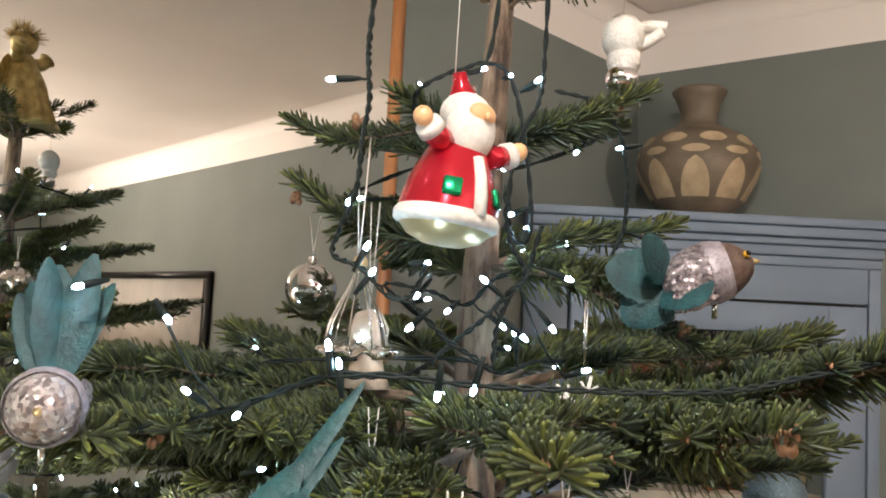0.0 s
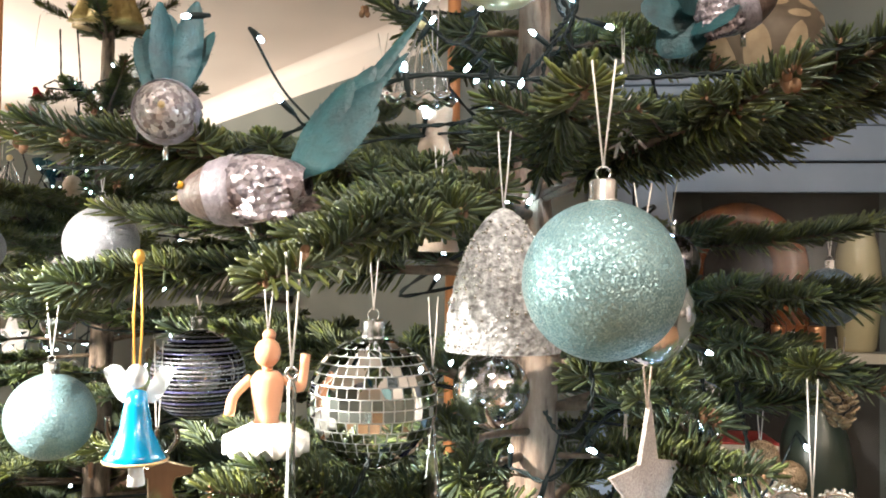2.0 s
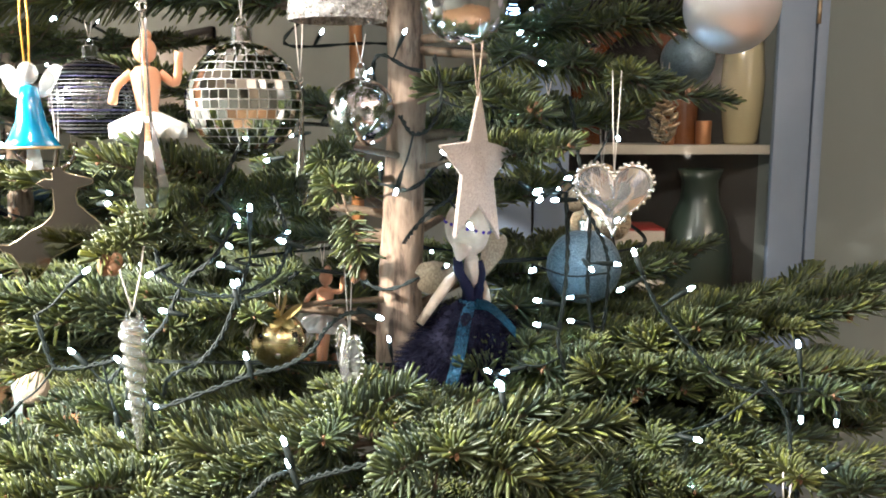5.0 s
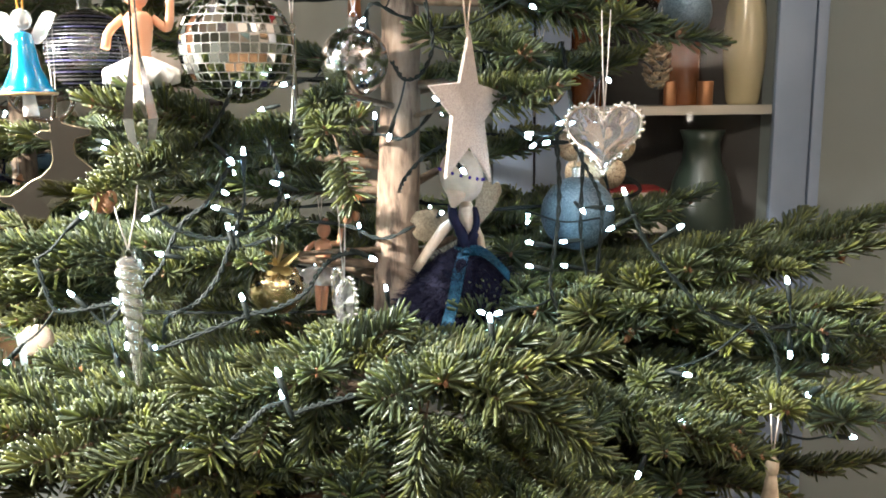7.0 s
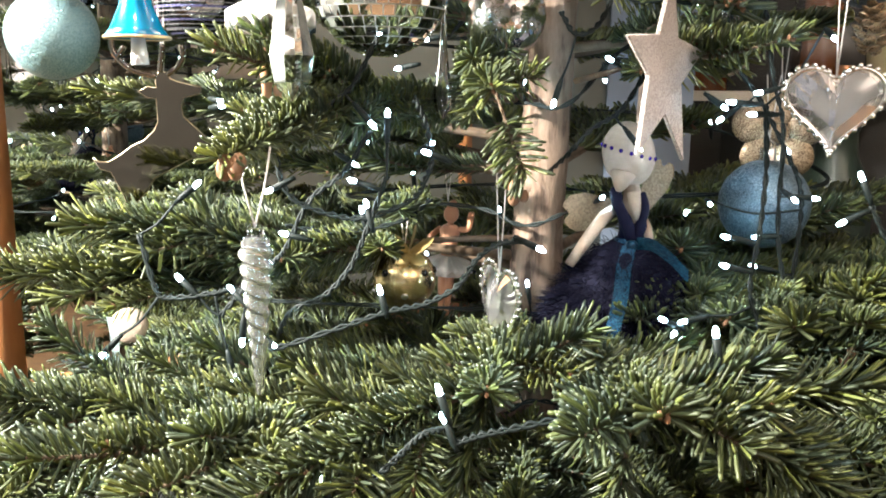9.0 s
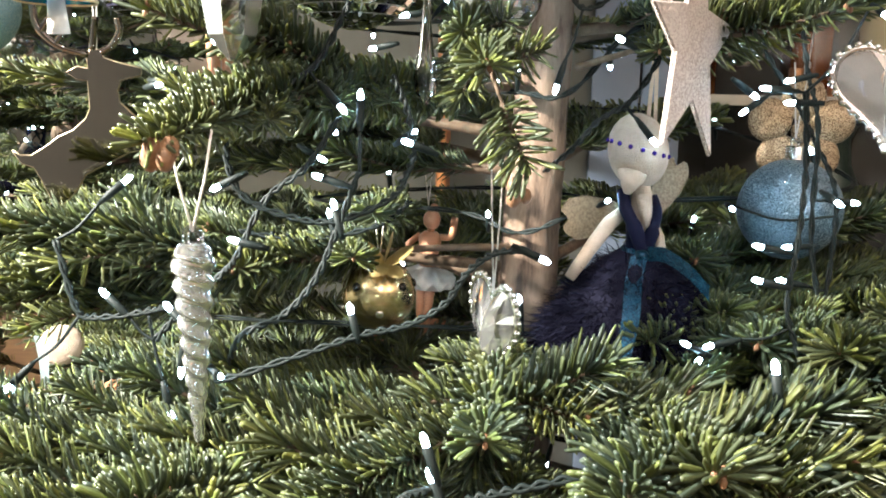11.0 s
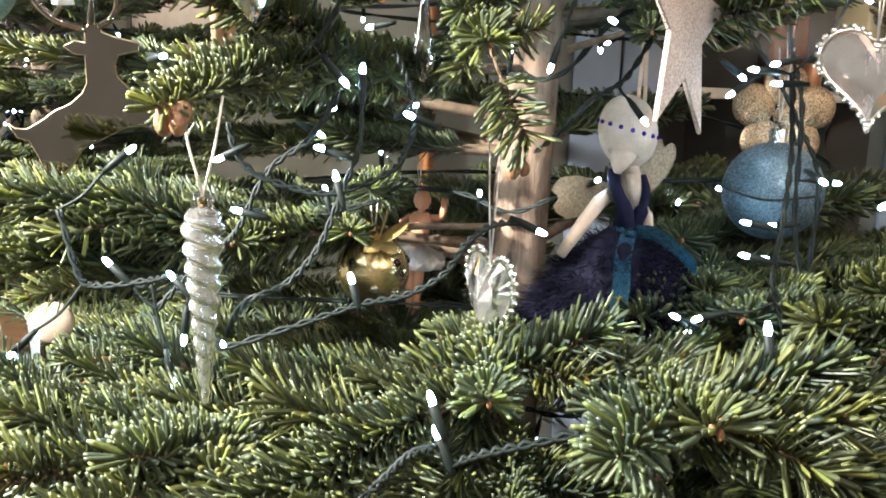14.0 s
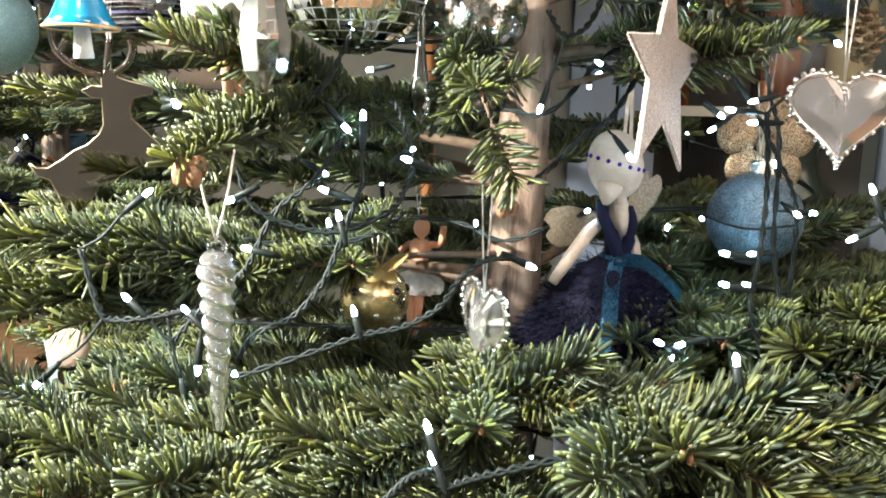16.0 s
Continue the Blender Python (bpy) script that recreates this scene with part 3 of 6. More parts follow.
# tufts before the cupboard
shoot((0.06, 0.72, 1.300), (0.185, 0.560, 1.324), 0.004, 0.045, FACING, bare=0.45, gap=0.03, fan=45)
shoot((0.26, 0.62, 1.010), (0.338, 0.485, 1.035), 0.0, 0.05, FACING, gap=0.03, fan=50)
for tip in ((0.530, 0.72, 1.172), (0.428, 0.60, 1.110), (0.445, 0.50, 1.045), (0.47, 0.56, 1.105), (0.36, 0.66, 1.155)):
    branch([trunk_at(1.03), (0.16, 0.74, 1.06), Vector((0.16, 0.74, 1.06)).lerp(Vector(tip), 0.6), tip], 0.10, 0.30, gap=0.036, thick=0.005, fan=48, full=True)

# the rest of the whorls, mostly behind and below
spread(1.962, (20, 95, 170, 250, 320), 0.09, 0.35, 0.0, bare=0.2, thick=0.003)
spread(1.79, (45, 95, 150), 0.17, 0.25, 0.03, thick=0.004)
spread(1.70, (30, 75, 130), 0.22, 0.20, 0.045, thick=0.004)
spread(1.58, (15, 50, 90, 135), 0.31, 0.15, 0.08)
spread(1.45, (25, 65, 105, 150, 180), 0.36, 0.12, 0.09)
spread(1.33, (45, 85, 130, 170), 0.40, 0.10, 0.10)
spread(1.33, (350,), 0.20, 0.05, 0.07)
spread(1.22, (70, 110, 145, 185), 0.44, 0.08, 0.11)
spread(1.21, (195,), 0.22, 0.0, 0.09)
spread(1.10, (10, 50, 90, 130, 165), 0.50, 0.08, 0.12)
spread(0.97, (-20, 15, 60, 100, 140, 180), 0.52, 0.10, 0.13)
spread(0.94, (210, 240, 296, 325), 0.40, 0.06, 0.13)
spread(0.84, (-10, 40, 90, 140, 190, 225, 255, 285, 315), 0.58, 0.10, 0.13)
spread(0.66, (0, 60, 120, 180, 235, 290), 0.64, 0.08, 0.13)
spread(0.45, (30, 90, 150, 210, 270, 330), 0.66, 0.08, 0.13, gap=0.07)

stand = thing("tree_stand", (0.03, 0.79, 0), "dark green metal tree stand on the floor", "stand")
STANDGREEN = plain("stand_green", (0.02, 0.06, 0.035), 0.4, 0.3)
part("bowl", Shape().lathe([(0.0, 0.006), (0.16, 0.006), (0.17, 0.02), (0.12, 0.09), (0.06, 0.14), (0.045, 0.14), (0.04, 0.02)], 32), STANDGREEN, stand)
for k in range(4):
    a = math.tau * k / 4 + 0.4
    part("foot", Shape().tube([(0.1 * math.cos(a), 0.1 * math.sin(a), 0.04), (0.26 * math.cos(a), 0.26 * math.sin(a), 0.012)], [0.014, 0.01], 8), STANDGREEN, stand)

for spot in (DOWNLIGHT_TREE, DOWNLIGHT_ROOM, (0.48, 0.73, 2.455)):
    can = thing("downlight", (spot[0], spot[1], CEILING), "round recessed ceiling downlight with a chrome ring", "downlight", "ceiling downlights")
    part("ring", Shape().lathe([(0.034, -0.002), (0.045, -0.002), (0.046, -0.006), (0.040, -0.009), (0.034, -0.006)], 32), SILVERCAP, can)
    part("lens", Shape().lathe([(0.0005, -0.0012), (0.034, -0.0012)], 32), plain("frosted_lens", (0.8, 0.8, 0.78), 0.3), can)
# body for the added ceiling fill, kept out of view
torch = thing("fill_uplighter_stand", (FILL_UPLIGHTER[0], FILL_UPLIGHTER[1], 0), "added unseen tall floor uplighter with a metal bowl", "lamp")
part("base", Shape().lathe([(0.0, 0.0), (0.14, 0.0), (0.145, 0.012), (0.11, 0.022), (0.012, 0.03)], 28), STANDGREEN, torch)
part("pole", Shape().tube([(0, 0, 0.02), (0, 0, FILL_UPLIGHTER[2] - 0.20)], 0.011, 10), STANDGREEN, torch)
part("bowl", Shape().lathe([(0.004, -0.20), (0.06, -0.185), (0.12, -0.15), (0.16, -0.10), (0.155, -0.10), (0.115, -0.145), (0.055, -0.178), (0.004, -0.19)], 32, 0, Matrix.Translation((0, 0, FILL_UPLIGHTER[2]))), STANDGREEN, torch)


# stand of the added side lamp, never in view; closed shade shapes its light
lamp_stand = thing("side_fill_stand", (SIDE_FILL_LAMP[0], SIDE_FILL_LAMP[1], 0), "added unseen dark metal floor lamp with a drum shade", "lamp")
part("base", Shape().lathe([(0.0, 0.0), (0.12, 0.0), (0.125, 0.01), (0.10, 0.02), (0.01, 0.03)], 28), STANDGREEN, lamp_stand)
part("pole", Shape().tube([(0, 0, 0.02), (0, 0, SIDE_FILL_LAMP[2] - 0.09)], 0.008, 10), STANDGREEN, lamp_stand)
part("bulb_socket", Shape().lathe([(0.0, -0.09), (0.016, -0.09), (0.018, -0.06), (0.014, -0.045), (0.0, -0.045)], 16, 0, Matrix.Translation((0, 0, SIDE_FILL_LAMP[2]))), SILVERCAP, lamp_stand)
part("shade", Shape().lathe([(0.001, 0.090), (0.060, 0.090), (0.100, -0.032), (0.103, -0.032), (0.063, 0.094), (0.001, 0.094)], 40, 0, Matrix.Translation((0, 0, SIDE_FILL_LAMP[2]))), STANDGREEN, lamp_stand, "dark closed drum shade, added to cut the light off above")

# ---- ornaments ----
TEALGLITTER = glitter("pale_teal_glitter", (0.145, 0.25, 0.26), (0.29, 0.41, 0.41))
BLUEGLITTER = glitter("blue_glitter", (0.05, 0.085, 0.110), (0.19, 0.26, 0.31))
GREYGLITTER = glitter("silver_glitter", (0.34, 0.34, 0.37), (0.56, 0.55, 0.57))
PEARL = plain("pearl_lacquer", (0.70, 0.66, 0.68), 0.33, 0.7, Coat_Weight=0.5)


def cap_and_thread(ob, r, hang, mat=None, thread=None):
    cap = part("cap", Shape().lathe([(r * 0.02, r * 0.97), (r * 0.19, r * 0.97), (r * 0.20, r * 1.0), (r * 0.17, r * 1.02), (r * 0.18, r * 1.22), (r * 0.15, r * 1.26), (r * 0.02, r * 1.27)], 18), mat or SILVERCAP, ob, "ribbed silver cap")
    loop = [(r * 0.09 * math.cos(a), 0, r * 1.33 + r * 0.09 * math.sin(a)) for a in [math.tau * k / 12 for k in range(13)]]
    part("ring", Shape().tube(loop, 0.0006, 5), mat or SILVERCAP, cap)
    for h in (-1, 1):
        part("thread", Shape().tube([(0, 0, r * 1.4), (h * 0.003, 0, r * 1.4 + hang * 0.5), (h * 0.006, 0, r * 1.4 + hang)], 0.0006, 5), thread or THREAD, ob)


def bauble(place, r, mat, label, hang=0.05, squash=1.0):
    ob = thing("bauble", place, label, "bauble", "baubles on the tree")
    part("ball", Shape().ball(r, 48, 32, squash), mat, ob)
    cap_and_thread(ob, r, hang)
    return ob


bauble((0.063, 0.352, 1.467), 0.0405, TEALGLITTER, "large pale teal glitter bauble", 0.055)
bauble((-0.401, 0.653, 1.335), 0.039, TEALGLITTER, "pale green glitter bauble", 0.05)
bauble((-0.435, 0.805, 1.497), 0.040, GREYGLITTER, "silver grey glitter bauble", 0.05)
bauble((0.331, 0.557, 1.445), 0.040, PEARL, "satin pearl bauble on a white thread", 0.12)
bauble((0.238, 0.737, 1.190), 0.041, BLUEGLITTER, "dusty blue glitter bauble", 0.06)
bauble((0.441, 1.114, 1.44), 0.040, BLUEGLITTER, "blue glitter bauble at the back of the tree", 0.05)
bauble((-0.143, 0.904, 1.673), 0.0275, SILVER, "small mirrored silver bauble", 0.04)
CRACKLE = Nodes("crazed_silver")
CRACKLE.set(Base_Color=(0.82, 0.82, 0.83, 1), Metallic=1.0, Roughness=0.06)
CRACKLE.bump(CRACKLE.noise(95, 3), 0.35, 0.003)
bauble((-0.005, 0.728, 1.358), 0.037, CRACKLE.mat, "crazed mirrored silver bauble beside the trunk", 0.03)
bauble((0.104, 0.503, 1.443), 0.035, SILVER, "mirrored silver glass bauble", 0.04)

# glass ball with metallic stripes
def striped_ball(place, r):
    ob = thing("striped_bauble", place, "clear glass bauble with silver and violet glitter stripes", "bauble", "baubles on the tree")
    part("ball", Shape().ball(r * 0.985, 40, 28), THINGLASS, ob, "clear blown glass")
    violet = glitter("violet_glitter", (0.02, 0.02, 0.06), (0.20, 0.19, 0.36))
    silver = glitter("stripe_silver", (0.05, 0.05, 0.06), (0.36, 0.35, 0.37))
    for k in range(21):
        z = r * (-0.86 + 0.086 * k)
        half = r * (0.006 + 0.018 * ((k * 7) % 5) / 4)
        ring = [(math.sqrt(r * r - zz * zz) + 0.0002, zz) for zz in (z - half, z, z + half)]
        part("stripe", Shape().lathe(ring, 48), violet if k % 3 == 1 else silver, ob)
    cap_and_thread(ob, r, 0.03)


striped_ball((-0.278, 0.690, 1.371), 0.043)


# mirror ball: tiles with open joints on a grey core
def mirror_ball(place, r, rows=19):
    ob = thing("mirror_ball", place, "small mirror ball of square silver tiles", "bauble", "baubles on the tree")
    part("core", Shape().ball(r * 0.985, 40, 24), plain("pale_core", (0.78, 0.78, 0.77), 0.45), ob)
    tile = Shape().box((-0.5, -0.5, 0), (0.5, 0.5, 1), 0.0).mesh("tile", MIRROR, False)
    rest = Shape()
    r2 = random.Random(3)
    for i in range(1, rows):
        th = math.pi * i / rows
        n = max(4, round(math.tau * math.sin(th) * rows / math.pi))
        for j in range(n):
            ph = math.tau * j / n
            d = Vector((math.sin(th) * math.cos(ph), math.sin(th) * math.sin(ph), math.cos(th)))
            tilt = Vector((r2.gauss(0, 0.025), r2.gauss(0, 0.025), r2.gauss(0, 0.025)))
            m = Matrix.Translation(d * r * 0.98) @ (d + tilt).to_track_quat("Z", "Y").to_matrix().to_4x4()
            w = math.tau * r * math.sin(th) / n * 0.89
            m = m @ Matrix.Diagonal((w, math.pi * r / rows * 0.89, r * 0.022, 1))
            if d.y < 0.12:
                part("tile", tile, MIRROR, ob, "", False, m)
            else:
                rest.box((-0.5, -0.5, 0), (0.5, 0.5, 1), 0.0, 0, m)
    tagged(part("tiles_behind", rest, MIRROR, ob, "", False), kind="stuff")
    cap_and_thread(ob, r, 0.075)


mirror_ball((-0.094, 0.584, 1.367), 0.0515)

# ---- figures, each one plain shape ----
RED = Nodes("red_lacquered_glass").set(Base_Color=(0.55, 0.012, 0.03, 1), Metallic=0.55, Roughness=0.14, Coat_Weight=0.6).mat
FROST = glitter("frosted_white", (0.56, 0.51, 0.46), (0.76, 0.71, 0.65), 0.6, 0.0, 700)
PEACH = plain("peach_lacquer", (0.72, 0.40, 0.20), 0.4)
GREENFOIL = Nodes("green_foil").set(Base_Color=(0.01, 0.30, 0.12, 1), Metallic=0.8, Roughness=0.2).mat
GOLDFOIL = Nodes("pale_gold").set(Base_Color=(0.62, 0.46, 0.24, 1), Metallic=0.7, Roughness=0.3).mat


def at(x, y, z, rx=0, ry=0, rz=0, sx=1, sy=1, sz=1):
    return pose(x, y, z, rx, ry, rz) @ Matrix.Diagonal((sx, sy, sz, 1))


def red_figurine(place, turn):
    s = Shape()
    s.lathe([(0.001, 0.0), (0.018, 0.001), (0.030, 0.006), (0.037, 0.014)], 36, 4)
    s.lathe([(0.037, 0.013), (0.042, 0.016), (0.0425, 0.022), (0.040, 0.026)], 36, 1)
    s.lathe([(0.040, 0.025), (0.0385, 0.035), (0.035, 0.05), (0.029, 0.066), (0.023, 0.078), (0.016, 0.086), (0.004, 0.089)], 36, 0)
    # fur front band, pocket patches
    s.tube([(0, -0.0395, 0.022), (0, -0.038, 0.038), (0, -0.034, 0.053), (0, -0.027, 0.068)], [0.006, 0.0058, 0.0055, 0.005], 8, 1)
    for h in (-1, 1):
        s.box((-0.0075, -0.002, -0.0075), (0.0075, 0.003, 0.0075), 0.002, 3, at(h * 0.0225, -0.031, 0.041, -14, 0, h * 36))
        s.tube([(h * 0.019, -0.006, 0.077), (h * 0.031, -0.012, 0.079), (h * 0.038, -0.014, 0.082)], [0.011, 0.010, 0.009], 14, 0)
        s.tube([(h * 0.037, -0.014, 0.081), (h * 0.044, -0.015, 0.085)], [0.0115, 0.0105], 14, 1)
        s.ball(0.0078, 14, 10, 1.0, 2, at(h * 0.0495, -0.016, 0.0885))
    # beard, face, hood
    s.ball(0.022, 26, 18, 1.0, 1, at(0, -0.012, 0.092, 0, 0, 0, 0.98, 0.8, 1.18))
    s.ball(0.0115, 18, 12, 1.0, 2, at(0, -0.0235, 0.104, 0, 0, 0, 1.15, 0.6, 0.8))
    s.ball(0.0035, 10, 8, 1.0, 2, at(0, -0.031, 0.1015))
    s.ball(0.0215, 26, 16, 1.0, 1, at(0, -0.003, 0.106, 0, 0, 0, 1.0, 0.95, 0.85))
    s.tube([(0, 0.002, 0.116), (-0.003, 0.003, 0.124), (-0.006, 0.003, 0.132), (-0.010, 0.002, 0.140)], [0.0155, 0.011, 0.007, 0.0055], 16, 0)
    s.tube([(0.004, 0.001, 0.125), (0.006, 0.001, 0.133)], [0.0045, 0.003], 8, 5)
    beard = mottled("frosted_beard", (0.60, 0.55, 0.50), (0.76, 0.71, 0.65), 180, 0.7, 0.5, 0.001, 420)
    me = s.mesh("red_figurine", [RED, beard, PEACH, GREENFOIL, GOLDFOIL, SILVERCAP])
    ob = new("figurine_ornament", me)
    ob.matrix_world = pose(*place, *turn)
    tagged(ob, "red and white glass figurine with a frosted beard", "ornament")
    hang = thing("hanging_thread", (place[0] + 0.004, place[1], place[2] + 0.133), "thin clear hanging thread of the figurine", "thread")
    part("strand", Shape().tube([(0, 0, 0), (0.001, 0, 0.08), (0.004, 0.01, 0.16)], 0.0005, 5), THREAD, hang)


red_figurine((-0.004, 0.660, 1.706), (2, 7, 38))

SKIN = plain("apricot_lacquer", (0.62, 0.30, 0.17), 0.38)
TULLE = mottled("white_tulle", (0.72, 0.68, 0.63), (0.88, 0.85, 0.80), 160, 0.7, 0.6, 0.002, 260)


def dancer(place, size, turn, arm, label):
    s = Shape()
    s.ball(0.0085, 16, 12, 1.15, 0, at(0, 0, 0.053))
    s.ball(0.0045, 12, 8, 1.0, 0, at(0.001, 0.002, 0.064))
    s.tube([(0, 0, 0.046), (0, 0, 0.040)], 0.0035, 10, 0)
    s.tube([(0, 0, 0.041), (0, 0, 0.036), (0, 0, 0.022), (0, 0, 0.010), (0, 0, 0.004)], [0.007, 0.0115, 0.0095, 0.0075, 0.010], 18, 0)
    for h in (-1, 1):
        lift = arm if h > 0 else (0.026, 0.014)
        s.tube(smooth_path([(h * 0.010, 0, 0.037), (h * 0.021, -0.002, lift[0]), (h * 0.024, -0.006, lift[1])], 5), 0.0034, 8, 0)
        s.tube([(h * 0.004, 0, 0.002), (h * 0.004, -0.001, -0.025), (h * 0.0035, 0, -0.055)], [0.0062, 0.0048, 0.0030], 10, 0)
    rings = []
    for k in range(8):
        q = k / 7
        rings.append([Vector(((0.009 + 0.019 * q) * math.cos(a), (0.009 + 0.019 * q) * math.sin(a), 0.008 - 0.012 * q + 0.0035 * q * math.sin(11 * a))) for a in [math.tau * j / 72 for j in range(72)]])
    for k in range(6):
        q = 1 - k / 5
        rings.append([Vector(((0.008 + 0.020 * q) * math.cos(a), (0.008 + 0.020 * q) * math.sin(a), -0.008 - 0.008 * (1 - q) + 0.0035 * q * math.sin(11 * a + 1))) for a in [math.tau * j / 72 for j in range(72)]])
    s.grid(rings, True, 1)
    ob = new("dancer_ornament", s.mesh("dancer_ornament", [SKIN, TULLE]))
    ob.matrix_world = pose(*place, *turn) @ Matrix.Scale(size, 4)
    tagged(ob, label, "ornament", "dancer ornaments")
    hang = thing("hanging_thread", (place[0], place[1], place[2] + 0.066 * size), "pair of white hanging threads", "thread", "hanging threads")
    for h in (-1, 1):
        part("strand", Shape().tube([(0, 0, 0), (h * 0.006, 0, 0.06)], 0.0006, 5), THREAD, hang)


dancer((-0.167, 0.543, 1.347), 1.15, (0, 0, 20), (0.030, 0.052), "apricot dancer ornament in a white tulle skirt")
dancer((-0.067, 0.830, 1.106), 1.0, (0, 4, -10), (0.040, 0.058), "small apricot dancer ornament near the trunk")


# glass bell angel with a blue enamel skirt
def bell_angel(place):
    s = Shape()
    s.lathe([(0.0025, 0.052), (0.0075, 0.050), (0.009, 0.040), (0.012, 0.022), (0.019, 0.006), (0.0235, 0.0), (0.0225, -0.001), (0.018, 0.006), (0.011, 0.022), (0.0078, 0.040)], 32, 0)
    s.lathe([(0.0236, 0.0005), (0.0245, -0.0005), (0.0236, -0.002), (0.0222, -0.001)], 32, 2)
    s.ball(0.0085, 18, 12, 1.1, 1, at(0, 0, 0.062))
    for h in (-1, 1):
        rings = []
        for k in range(7):
            q = k / 6
            rings.append([Vector((h * (0.004 + 0.024 * q), 0.004 + 0.002 * w, 0.046 + 0.020 * q + w * (0.012 * math.sin(math.pi * min(1, q * 0.9 + 0.08))))) for w in (-1, -0.3, 0.4, 1)])
        s.grid(rings, False, 1)
        s.grid([[p + Vector((0, 0.0015, 0)) for p in r] for r in rings], False, 1)
    s.tube([(0, 0, 0.005), (0.001, 0, -0.020)], [0.0045, 0.0065], 12, 3)
    blue = Nodes("turquoise_enamel").set(Base_Color=(0.0, 0.22, 0.42, 1), Roughness=0.12, Coat_Weight=0.5, Transmission_Weight=0.25).mat
    wing_glass = Nodes("pressed_glass").set(Base_Color=(0.90, 0.92, 0.94, 1), Roughness=0.12, IOR=1.45, Transmission_Weight=0.72).mat
    ob = new("bell_ornament", s.mesh("bell_ornament", [blue, wing_glass, GOLDFOIL, TULLE]))
    ob.matrix_world = pose(*place)
    tagged(ob, "turquoise glass bell figure with clear wings", "ornament")
    hang = thing("hanging_thread", (place[0], place[1], place[2] + 0.066), "gold hanging cord with a knotted end", "thread")
    for h in (-1, 1):
        part("strand", Shape().tube([(h * 0.002, 0, 0), (h * 0.0035, 0, 0.04), (h * 0.0015, 0, 0.083)], 0.0009, 6), GOLDTHREAD, hang)
    part("knot", Shape().ball(0.0045, 12, 8, 1.3, 0, at(0, 0, 0.086)), GOLDTHREAD, hang)


bell_angel((-0.266, 0.537, 1.327))


# felt fairy with a feather skirt
NAVY = Nodes("navy_feather").set(Base_Color=(0.0025, 0.0025, 0.011, 1), Roughness=0.8, Specular_IOR_Level=0.15).mat
BLUERIBBON = glitter("blue_glitter_ribbon", (0.001, 0.014, 0.035), (0.006, 0.080, 0.14), 0.35, 0.5, 1400)
FELT = mottled("cream_felt", (0.48, 0.37, 0.28), (0.62, 0.49, 0.38), 90, 0.95, 0.8, 0.002, 700)
WINGMESH = mottled("gold_net", (0.17, 0.125, 0.075), (0.38, 0.29, 0.19), 500, 0.5, 0.6, 0.001, 900)
VIOLET = Nodes("violet_bead").set(Base_Color=(0.07, 0.03, 0.42, 1), Roughness=0.15, Metallic=0.5).mat
TORSO = plain("navy_cloth", (0.004, 0.005, 0.022), 0.8, 0.0, Specular_IOR_Level=0.2)


